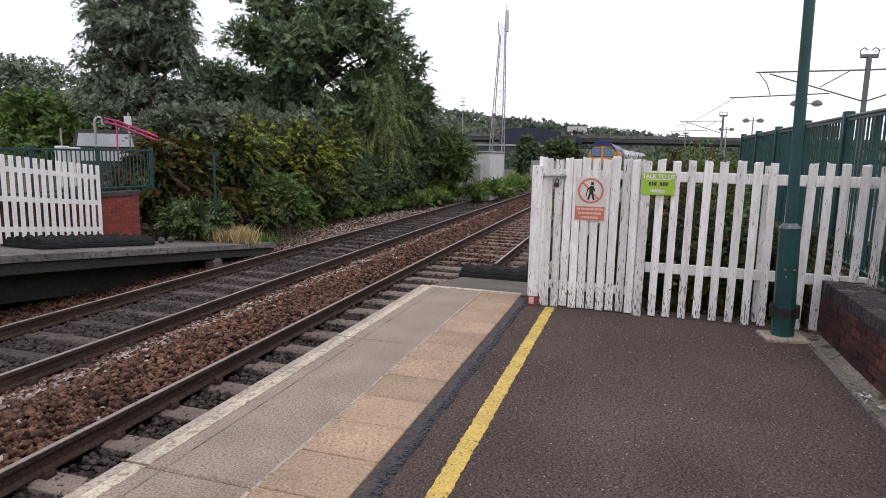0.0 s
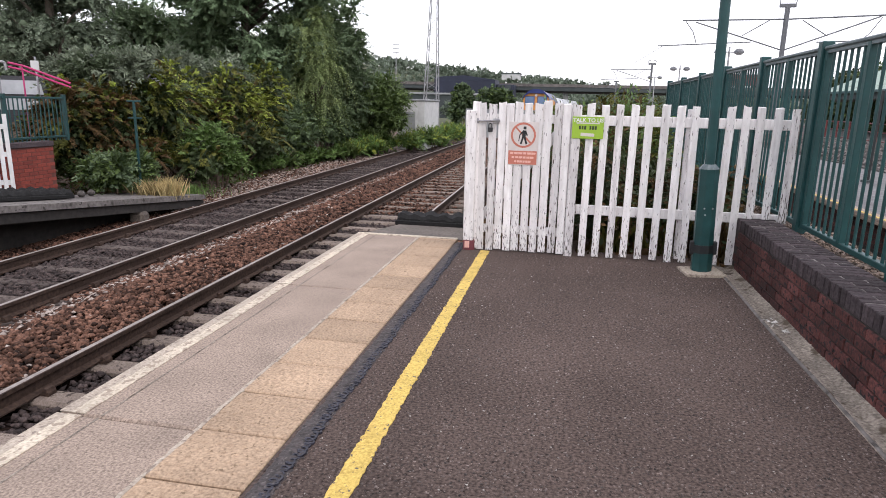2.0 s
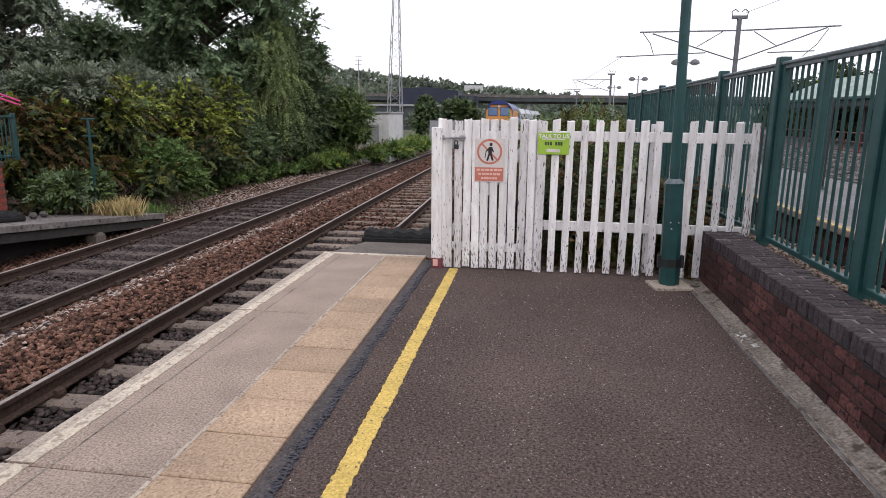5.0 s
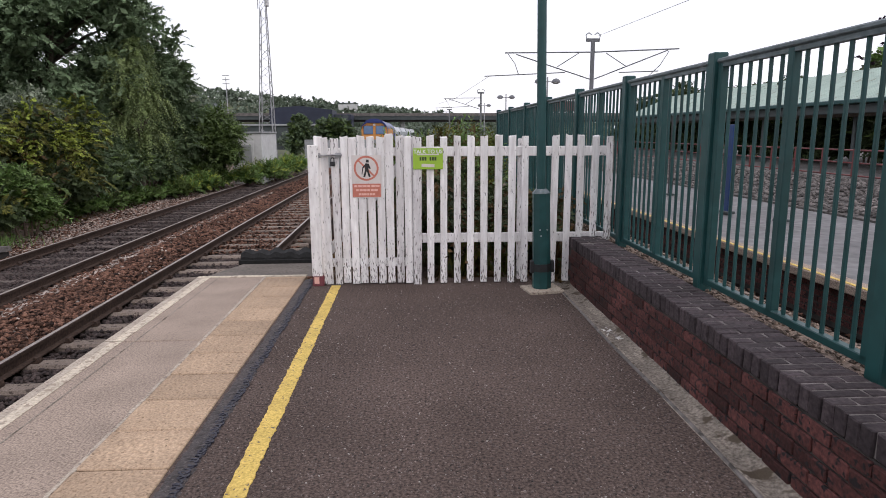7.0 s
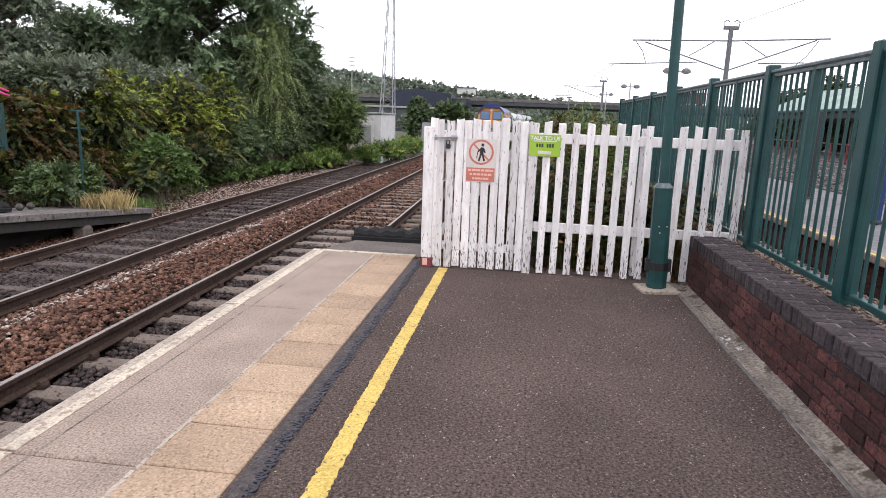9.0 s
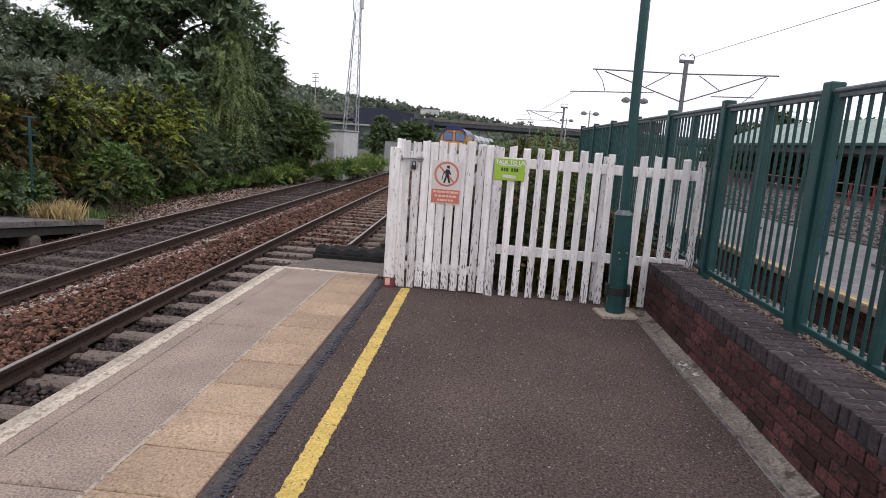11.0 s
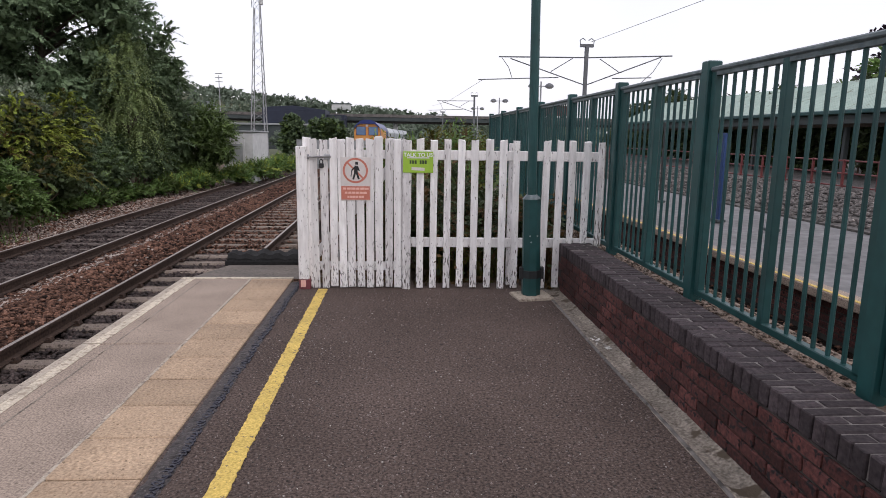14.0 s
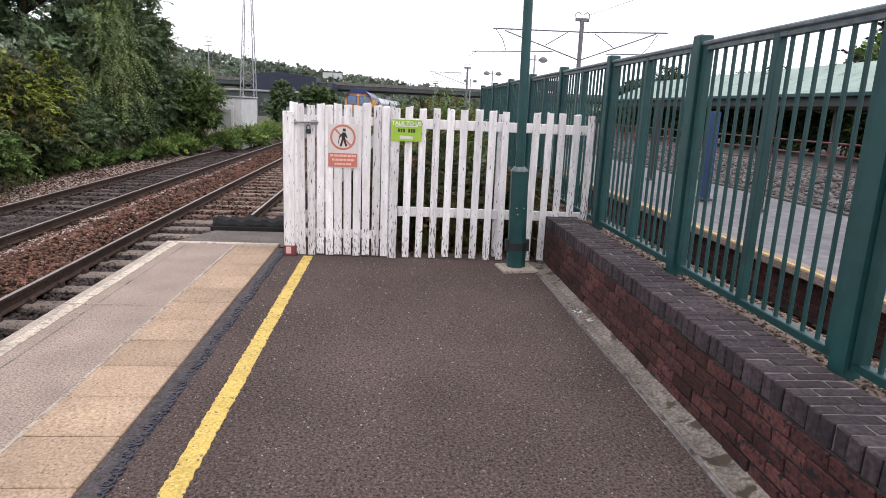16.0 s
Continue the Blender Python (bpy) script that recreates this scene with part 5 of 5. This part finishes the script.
    shrub("hedge", "dark leafy hedge plant behind the canopy", 16.4, yy, 0.35, row(0, -2.4, 0.2, 4.8, 8, 0.9, hh + 0.9, 70 + i) + row(-0.5, -2.5, 0.2, 5.0, 8, 0.8, 1.5, 170 + i), [("leaf_hedge", 0.85, None), ("leaf_mid", 0.1, None), ("leaf_lime", 0.05, (1, 4))], 14000, 70 + i, 0.12, 0.3, twig=0.5)
tree("tree", "purple-leaved tree behind the canopy", 21.6, 26.0, 0.4, 6.6, 2.2, 2.2, "leaf_purple", 9000, 81, 0.17, 0.16, 0.3, 0.15, 36, 0.95)
tree("tree", "light green tree behind the canopy", 20.3, 22.5, 0.4, 5.2, 2.0, 2.4, "leaf_weed", 9000, 82, 0.16, 0.14, 0.3, 0.1, 36, 0.9)


def twin_lamp(y, x, h):
    t = thing("twin_lamp", "twin-headed platform lamp with domed shades", "street lamp", pose(x, y, 0), group="tram stop lamps")
    part("column", Geo().tube((0, 0, 0), (0, 0, h + 0.35), 0.07, 0.05, 8), "steel", t)
    part("arm", Geo().tube((-0.58, 0, h + 0.05), (0.58, 0, h + 0.05), 0.03, n=6), "steel", t)
    for sx in (-0.55, 0.55):
        g, g2 = Geo(), Geo()
        for k, (r0, z0, r1, z1) in enumerate(((0.0, 0.26, 0.17, 0.21), (0.17, 0.21, 0.27, 0.10), (0.27, 0.10, 0.30, 0.0))):
            g.tube((sx, 0, h + z1), (sx, 0, h + z0), max(r1, 0.01), max(r0, 0.01), 12, False)
        g2.tube((sx, 0, h - 0.10), (sx, 0, h), 0.13, 0.28, 12)
        hd = part("shade", g, "steel_dark", t, "dark domed shade")
        part("diffuser", g2, "grey_wall", hd, "pale diffuser")


twin_lamp(42, 9.35, 4.75)
twin_lamp(60, 9.4, 4.75)
twin_lamp(80, 9.75, 4.85)


# ---- overhead line masts ----
def oh_mast(x, y, top, scale, both):
    t = thing("overhead_line_mast", "grey steel overhead line mast with cantilever arms", "mast", pose(x, y, -0.4), group="overhead line masts")
    h = top + 0.4
    part("mast", Geo().box((0, 0, h / 2), (0.24, 0.24, h), 0.01), "steel_dark", t)
    part("head", Geo().box((0, 0, h + 0.06), (0.95, 0.2, 0.22), 0.03).pipe([(-0.45, 0, h + 0.1), (-0.5, 0, h + 0.4), (-0.3, 0, h + 0.55), (-0.1, 0, h + 0.4)], 0.03).pipe([(0.45, 0, h + 0.1), (0.5, 0, h + 0.4), (0.3, 0, h + 0.55), (0.1, 0, h + 0.4)], 0.03), "steel_dark", t, "insulator head")
    for s in ((-1, 1) if both else (-1,)):
        def p(u, z):
            return (s * u * scale, 0, h - (7.8 - z) * scale)
        part("boom", Geo().tube(p(0.1, 7.06), p(6.1, 7.0 if s < 0 else 7.3), 0.045, n=6), "steel_dark", t)
        part("diagonal", Geo().tube(p(0.15, 5.25), p(5.3, 6.9 if s < 0 else 7.2), 0.04, n=6), "steel_dark", t)
        part("strut", Geo().tube(p(0.95, 7.0), p(2.45, 6.08), 0.03, n=6), "steel_dark", t)
        part("registration_arm", Geo().tube(p(1.9, 5.7), p(7.5 if s < 0 else 4.7, 5.45 if s < 0 else 5.8), 0.035, n=6), "steel_dark", t)
        part("dropper", Geo().pipe([p(5.9, 6.95), p(5.4, 6.3), p(5.15, 5.6)] if s < 0 else [p(5.4, 7.16), p(4.8, 6.2), p(4.0, 5.45)], 0.025), "steel_dark", t)
    return t


oh_mast(13.1, 45, 7.75, 1.0, True)
oh_mast(10.45, 90, 7.0, 0.85, False)
oh_mast(8.3, 125, 6.0, 0.5, False)
w = thing("overhead_wire", "thin overhead electric wire", "cable")
part("wire", Geo().pipe([(18.2, -12, 8.2), (15.8, 15, 7.95), (13.35, 45, 8.05)], 0.014, 5), "steel_dark", w)
w = thing("overhead_wire", "thin overhead electric wire", "cable")
part("wire", Geo().pipe([(6.0, 45, 5.45), (5.2, 68, 5.1), (4.6, 90, 5.6)], 0.014, 5), "steel_dark", w)

# ---- cabin, mast, sheds, viaduct ----
h = thing("equipment_cabin", "pale grey steel trackside equipment cabin", "cabin", pose(-7.95, 35.3, -1.0))
part("body", Geo().box((0, 0, 1.3), (1.5, 3.6, 2.56), 0.03), "grey_wall", h)
part("roof", Geo().box((0, 0, 2.63), (1.62, 3.72, 0.09), 0.02), "fence_grey", h)
door = part("door", Geo().box((-0.12, -1.815, 1.2), (0.9, 0.03, 2.0), 0.01), "grey_wall", h)
part("door_panel", Geo().box((-0.12, -1.838, 1.55), (0.7, 0.02, 0.9), 0.008), "fence_grey", door)
part("handle", Geo().box((0.22, -1.85, 1.05), (0.05, 0.04, 0.16), 0.01), "black", door, "black door handle")
part("vent", Geo().tube((0.45, -1.80, 0.75), (0.45, -1.86, 0.75), 0.15, n=12), "black", h, "round black vent")
gf_ = thing("panel_fence", "grey steel sheet fence behind the cabin", "fence")
for i in range(6):
    part("panel", Geo().box((-6.6 + i * 0.9, 46.0, 0.0), (0.88, 0.06, 2.3), 0.01), "fence_grey", gf_)

lm = thing("lattice_mast", "slim grey steel lattice telecom mast with antennas", "mast", pose(-8.55, 41.0, -1.0))
H, W0, W1 = 10.7, 0.50, 0.16
corners = [(-1, -1), (1, -1), (1, 1), (-1, 1)]
for a, b in corners:
    part("leg", Geo().tube((a * W0, b * W0, 0), (a * W1 + 0.18, b * W1, H - (0.7 if a < 0 else 0)), 0.035, 0.03, 6), "steel", lm)
lv = 22
for i in range(lv):
    z0, z1 = H * i / lv, H * (i + 1) / lv
    r0, r1 = W0 + (W1 - W0) * i / lv, W0 + (W1 - W0) * (i + 1) / lv
    o0, o1 = 0.18 * i / lv, 0.18 * (i + 1) / lv
    for k in range(4):
        (a, b), (c, d) = corners[k], corners[(k + 1) % 4]
        if i % 2:
            (a, b), (c, d) = (c, d), (a, b)
        part("brace", Geo().tube((a * r0 + o0, b * r0, z0), (c * r1 + o1, d * r1, z1), 0.016, n=4), "steel", lm)
part("antenna", Geo().box((0.42, 0, H + 0.1), (0.22, 0.2, 1.3), 0.03), "grey_wall", lm, "pale panel antenna")
part("antenna", Geo().tube((-0.12, 0, H - 0.7), (-0.12, 0, H + 0.05), 0.03, n=6), "steel", lm)
part("finial", Geo().tube((0.34, 0, H + 0.6), (0.34, 0, H + 1.1), 0.015, n=5), "steel", lm)

v = thing("viaduct", "long dark steel road viaduct on pale piers", "bridge", pose(0, 150, 0, 0, 0.18, 0))
part("deck", Geo().box((0, 0, 5.0), (420, 9, 0.9), 0.05), "viaduct", v)
part("parapet", Geo().box((0, -4.5, 5.75), (420, 0.2, 0.62)), "far_slab", v, "pale grey parapet")
part("soffit_beam", Geo().box((0, -3.5, 4.35), (420, 0.8, 0.5)), "black_void", v, "dark girder")
for x in range(-200, 201, 24):
    part("pier", Geo().box((x + 7, 0, 1.4), (1.1, 3.0, 6.0), 0.05), "grey_wall", v)


def lorry(x, label, cm):
    t = thing("lorry", label, "lorry", pose(x, 147.8, 5.5))
    part("trailer", Geo().box((0, 0, 2.0), (5.2, 2.4, 2.3), 0.05), cm, t)
    part("cab", Geo().box((-3.6, 0, 1.6), (1.8, 2.3, 2.2), 0.2), "grey_wall", t)
    for q in (-3.6, -1.6, 1.6):
        part("wheel", Geo().tube((q, -1.2, 0.5), (q, -0.9, 0.5), 0.5, n=12), "rubber", t)


lorry(36, "red lorry crossing the viaduct", "red_rail")
lorry(57, "yellow lorry crossing the viaduct", "yellow_flat")

b = thing("industrial_shed", "dark navy metal-clad industrial shed", "building")
part("wall", Geo().box((-22, 140, 2.3), (13, 8, 8.0), 0.05).prism([(-28.5, 6.3), (-15.5, 6.3), (-15.5, 6.5), (-22, 7.3), (-28.5, 6.9)], 8, pose(0, 136, 0)), "blue_shed", b)
part("annexe", Geo().box((-13.6, 141, 1.9), (3.8, 6, 7.4), 0.05), "blue_shed", b)
for i in range(2):
    part("cladding_panel", Geo().box((-14.5 + i * 1.5, 137.9, 2.4), (1.2, 0.1, 6.0)), "viaduct", b)
b = thing("low_building", "low pale grey building beyond the cabin", "building")
part("wall", Geo().box((-26, 110, 0.6), (26, 10, 4.6), 0.05), "viaduct", b)
part("roof", Geo().box((-26, 110, 3.0), (26.6, 10.6, 0.3), 0.05), "fence_grey", b)
b = thing("white_building", "white flat-roofed building on the hillside", "building")
part("wall", Geo().box((-30, 330, 14.9), (9, 9, 3.0), 0.05), "grey_wall", b)
part("roof", Geo().box((-30, 330, 16.6), (9.8, 9.8, 0.4), 0.05), "viaduct", b)
b = thing("white_building", "small white house among hillside trees", "building")
part("wall", Geo().box((-88, 300, 11), (7, 7, 4), 0.05), "white_clean", b)
part("roof", Geo().prism([(-4, 0), (4, 0), (0, 2.6)], 8, pose(-88, 296, 13)), "viaduct", b)
fl = thing("floodlight_tower", "tall floodlight tower on the hillside", "mast", pose(-54.5, 200, 0))
part("column", Geo().tube((0, 0, 0), (0, 0, 18.5), 0.2, 0.12, 6), "steel", fl)
for z in (16.6, 17.8, 19.0):
    part("lamp_bar", Geo().box((0, 0, z), (2.2, 0.3, 0.22), 0.03), "steel", fl)

# wooded hill
rng = np.random.default_rng(91)
bl = []
for i in range(1700):
    x, y = rng.uniform(-260, 90), rng.uniform(215, 420)
    r = rng.uniform(2.0, 4.4)
    bl.append((x, y, ground_z(x, y) + r * 0.5, r, r, r * rng.uniform(0.7, 1.2)))
v_, f_ = sprays(bl, 80000, 1.2, 92, 10, 2.6, 0.2, long=1.3)
tagged(raw("hillside_woods", v_, f_, "far_green"), "wooded hillside, leaf colour paled for distance haze", "trees", kind="stuff")
bl = []
for i in range(120):
    x, y = rng.uniform(-70, 70), rng.uniform(95, 140)
    r = rng.uniform(0.9, 1.9)
    bl.append((x, y, -1.2 + r * 0.9, r * 1.3, r * 1.3, r))
v_, f_ = sprays(bl, 26000, 0.45, 94, 10, 1.0, 0.2, long=1.4)
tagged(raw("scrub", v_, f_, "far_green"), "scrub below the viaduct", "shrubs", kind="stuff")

# ---- approaching train ----
LY = 66.0
def train_m(y):
    a = math.degrees(math.atan(-(-0.021 + 0.0006 * y)))
    return pose(rail_x(y) + 0.8, y, RAIL_Z, 0, 0, a)


lo = thing("locomotive", "orange and blue diesel locomotive with yellow front", "locomotive", train_m(LY))
BODY = [(-1.3, 0.95), (1.3, 0.95), (1.32, 2.7), (1.2, 3.15), (0.75, 3.62), (0.3, 3.78), (-0.3, 3.78), (-0.75, 3.62), (-1.2, 3.15), (-1.32, 2.7)]
part("body", Geo().prism(BODY, 20.0, pose(0, 0.35, 0)), "navy", lo)
part("front", Geo().prism([(-1.3, 0.95), (1.3, 0.95), (1.31, 2.7), (1.2, 3.12), (0.72, 3.42), (-0.72, 3.42), (-1.2, 3.12), (-1.31, 2.7)], 0.5, pose(0, -0.05, 0)), "orange", lo, "orange-yellow cab front")
part("roof_band", Geo().prism([(-1.36, 2.9), (-1.22, 3.2), (-0.76, 3.68), (-0.3, 3.84), (0.3, 3.84), (0.76, 3.68), (1.22, 3.2), (1.36, 2.9), (1.2, 3.1), (0.72, 3.44), (-0.72, 3.44), (-1.2, 3.1)], 1.0, pose(0, -0.25, 0)), "navy", lo, "dark blue roof edge")
for sx in (-1, 1):
    w = part("windscreen", Geo().box((sx * 0.62, -0.09, 2.72), (0.9, 0.05, 0.8), 0.02), "glass_sky", lo, "cab windscreen coloured with reflected sky")
    part("window_frame", Geo().box((sx * 0.62, -0.065, 2.72), (0.97, 0.04, 0.87), 0.02), "navy", w)
    part("headlight", Geo().tube((sx * 0.9, -0.1, 1.45), (sx * 0.9, -0.04, 1.45), 0.14, n=12), "sign_white", lo)
    part("buffer", Geo().tube((sx * 0.87, -0.5, 1.05), (sx * 0.87, -0.05, 1.05), 0.2, n=12), "black", lo)
    part("side_stripe", Geo().box((sx * 1.33, 8.0, 2.2), (0.04, 11.0, 1.3)), "orange", lo, "orange body side")
    part("cab_door", Geo().box((sx * 1.335, 1.6, 2.0), (0.04, 0.7, 1.9)), "orange", lo)
part("marker_light", Geo().tube((0, -0.12, 3.25), (0, -0.04, 3.25), 0.13, n=10), "sign_white", lo)
part("underframe", Geo().box((0, 10, 0.6), (2.2, 19.0, 0.7), 0.05), "black", lo)
for q in (3.0, 17.0):
    part("bogie", Geo().box((0, q, 0.5), (2.3, 4.2, 0.75), 0.1), "black", lo)
for n in range(4):
    wg = thing("wagon", "pale silver bogie freight wagon", "wagon", train_m(LY + 22 + n * 16), group="freight wagons")
    part("body", Geo().prism([(-1.25, 1.1), (1.25, 1.1), (1.3, 2.6), (0.9, 3.3), (-0.9, 3.3), (-1.3, 2.6)], 15.0, pose(0, 0, 0)), "silver", wg)
    part("underframe", Geo().box((0, 7.5, 0.75), (2.0, 14.5, 0.6), 0.05), "black", wg)
    for q in (2.2, 12.8):
        part("bogie", Geo().box((0, q, 0.5), (2.2, 2.6, 0.7), 0.1), "black", wg)
# ---- small loose things ----
rng = np.random.default_rng(101)
n = 2600
c = np.stack([rng.uniform(2.31, 2.70, n), rng.uniform(1.5, 9.5, n), rng.uniform(0.42, 0.432, n)], 1)
v, f = stones(c, 0.016 * rng.uniform(0.6, 1.3, n), 102)
tagged(raw("pea_gravel", v, f, "gravel"), "loose brown gravel under the railing", "gravel", kind="stuff")
n = 950
c = np.stack([rng.uniform(-0.7, 1.75, n), rng.uniform(1.8, 6.7, n), np.full(n, 0.002)], 1)
v, f = stones(c, 0.0055 * rng.uniform(0.3, 1.15, n) ** 1.3, 103)
tagged(raw("grit", v, f, "grit"), "pale grit scattered on the asphalt", "grit", kind="stuff")
n = 22000
y = 1.9 + 4.8 * rng.random(n) ** 1.3
c = np.stack([rng.uniform(-0.78, 1.78, n), y, rng.uniform(-0.0015, 0.0008, n)], 1)
v, f = stones(c, 0.0055 * rng.uniform(0.4, 1.5, n), 108)
tagged(raw("chippings", v, f, "chippings"), "stone chippings standing proud of the asphalt", "grit", kind="stuff")
c = np.stack([rng.normal(1.85, 0.035, 14), rng.normal(4.96, 0.1, 14), np.full(14, -0.005)], 1)
v, f = leaves(c, 0.035, 0, 1.8, 104)
v[:, 2] = np.abs(v[:, 2]) * 0.5 + 0.004
tagged(raw("litter", v, f, "paper"), "scraps of pale litter in the gutter", "litter", kind="stuff")
n = 900
c = np.stack([rng.uniform(-0.7, 2.25, n), rng.uniform(6.85, 9.5, n), rng.uniform(-0.1, 0.02, n)], 1)
v, f = leaves(c, 0.06, 0, 2.0, 105)
tagged(raw("leaf_litter", v, f, "leaf_brown"), "dead leaves and twigs behind the fence", "leaves", kind="stuff")


n = 16000
y = rng.uniform(11.4, 40, n)
u = rng.uniform(0.5, 5.0, n) ** 1.0
c = np.stack([-3.87 - 0.021 * y + 0.0003 * y * y - 5.2 - u, y, np.interp(u, bx, bz) + rng.uniform(-0.02, 0.09, n)], 1)
keep = np.sin(c[:, 0] * 2.1 + c[:, 1] * 0.9) + np.sin(c[:, 1] * 1.7) + 0.6 * u > rng.uniform(-0.4, 1.6, n)
v, f = leaves(c[keep], 0.075, 0, 1.8, 106)
tagged(raw("ground_cover", v, f, "leaf_mid"), "low leafy ground cover on the earth bank", "plants", kind="stuff")
c[:, 2] -= 0.05
v, f = leaves(c[::2], 0.07, 0, 2.0, 107)
tagged(raw("leaf_litter", v, f, "leaf_brown"), "dead brown leaves on the earth bank", "leaves", kind="stuff")


def tuft(name, label, x, y, z, n, h, spread, m, seed):
    rng = np.random.default_rng(seed)
    b = np.stack([rng.normal(0, spread, n), rng.normal(0, spread, n), np.zeros(n)], 1) + np.array((x, y, z))
    d = rng.normal(0, 0.28, (n, 2))
    hh = h * rng.uniform(0.45, 1.0, n)
    tip = b + np.stack([d[:, 0] * hh, d[:, 1] * hh, hh], 1)
    s = np.stack([rng.normal(size=n), rng.normal(size=n), np.zeros(n)], 1)
    s /= np.linalg.norm(s, axis=1)[:, None]
    v = np.stack([b - s * 0.008, b + s * 0.008, (b + tip) / 2 + s * 0.007 + np.array((0, 0, 0.1)) * h, tip], 1).reshape(-1, 3)
    k = (np.arange(n) * 4)[:, None, None]
    f = (np.array([(0, 1, 2), (0, 2, 3)])[None] + k).reshape(-1, 3)
    return tagged(raw(name, v, f, m), label, "grass", kind="stuff")


tuft("dry_grass", "tuft of dry straw-coloured grass on the ramp end", -8.6, 13.15, -0.75, 420, 0.55, 0.15, "straw", 111)
tuft("dry_grass", "tuft of dry grass beside the marker post", -8.95, 13.0, -0.72, 180, 0.42, 0.14, "straw", 112)
tuft("grass", "green grass along the foot of the bank", -9.2, 14.6, -0.9, 400, 0.3, 0.4, "leaf_weed", 113)
for i, (x, y) in enumerate(((1.35, 7.6), (1.7, 8.1), (0.9, 7.5), (2.0, 7.4), (1.1, 8.8))):
    tuft("grass", "dry weedy grass behind the picket fence", x, y, -0.14, 90, 0.75, 0.12, "leaf_brown" if i % 2 else "leaf_olive", 114 + i)
for x, y in ((-9.35, 11.7), (-9.15, 11.2)):
    g = Geo().box((x, y, far_ramp_z(y) + 0.07), (0.16, 0.14, 0.13), 0.05)
    tagged(part("stone", g, "bank_stone"), "pale rounded stone on the far ramp", "stone")
rng = np.random.default_rng(120)
for x, y, hh in ((-11.0, 24.5, 1.3), (-10.6, 27.2, 1.1)):
    g = Geo().tube((x, y, -0.9), (x, y, -0.9 + hh + 0.5), 0.07, 0.06, 7)
    tagged(part("stump_post", g, "dead_wood"), "old weathered timber post in the undergrowth", "post")

# ---- bricks of the dwarf wall ----
def brick_mesh(sx, sy, sz, m, seed):
    rng = np.random.default_rng(seed)
    g = Geo().box((0, 0, 0), (sx, sy, sz), 0.005)
    g.v = [(x + rng.normal() * 0.0012, y + rng.normal() * 0.0012, z + rng.normal() * 0.0012) for x, y, z in g.v]
    return g.mesh("brick", m)


stretchers = [brick_mesh(0.10, 0.215, 0.065, "brick", 200 + i) for i in range(4)]
rng = np.random.default_rng(210)
for cidx in range(5):
    y = 1.55 + (cidx % 2) * 0.1125
    while y < 6.72:
        part("brick", stretchers[rng.integers(4)], "", dwarf_wall, m=pose(WALL_X + 0.042 + rng.normal() * 0.0015, y, 0.035 + cidx * 0.075, 0, rng.normal() * 0.3, rng.normal() * 0.4))
        y += 0.225
long_b = [brick_mesh(0.215, 0.066, 0.103, "coping_brick", 220 + i) for i in range(3)]
half_b = [brick_mesh(0.105, 0.066, 0.103, "coping_brick", 225 + i) for i in range(3)]
i, y = 0, 1.55
while y < 6.74:
    a, b = (0.1025, 0.2725) if i % 2 else (0.2175, 0.0475)
    z = 0.4335
    part("coping_brick", long_b[rng.integers(3)], "", dwarf_wall, m=pose(WALL_X + a + rng.normal() * 0.002, y, z + rng.normal() * 0.0015, 0, 0, rng.normal() * 0.5))
    part("coping_brick", half_b[rng.integers(3)], "", dwarf_wall, m=pose(WALL_X + b + rng.normal() * 0.002, y, z + rng.normal() * 0.0015, 0, 0, rng.normal() * 0.5))
    y, i = y + 0.0755, i + 1
tb = [brick_mesh(0.09, 0.215, 0.065, "brick", 240 + k) for k in range(3)]
fb = [brick_mesh(0.09, 0.215, 0.065, "red_brick", 230 + k) for k in range(3)]
for cidx in range(15):
    y = 9.6 + (cidx % 2) * 0.1125
    while y < 11.5:
        part("brick", fb[rng.integers(3)], "", far_wall, m=pose(-10.0, y, -0.62 + cidx * 0.075))
        y += 0.225
for cidx in range(5):
    y = 4.4 + (cidx % 2) * 0.1125
    while y < 14.5:
        part("brick", tb[rng.integers(3)], "", tram_wall, m=pose(4.94, y, -0.47 + cidx * 0.075))
        y += 0.225
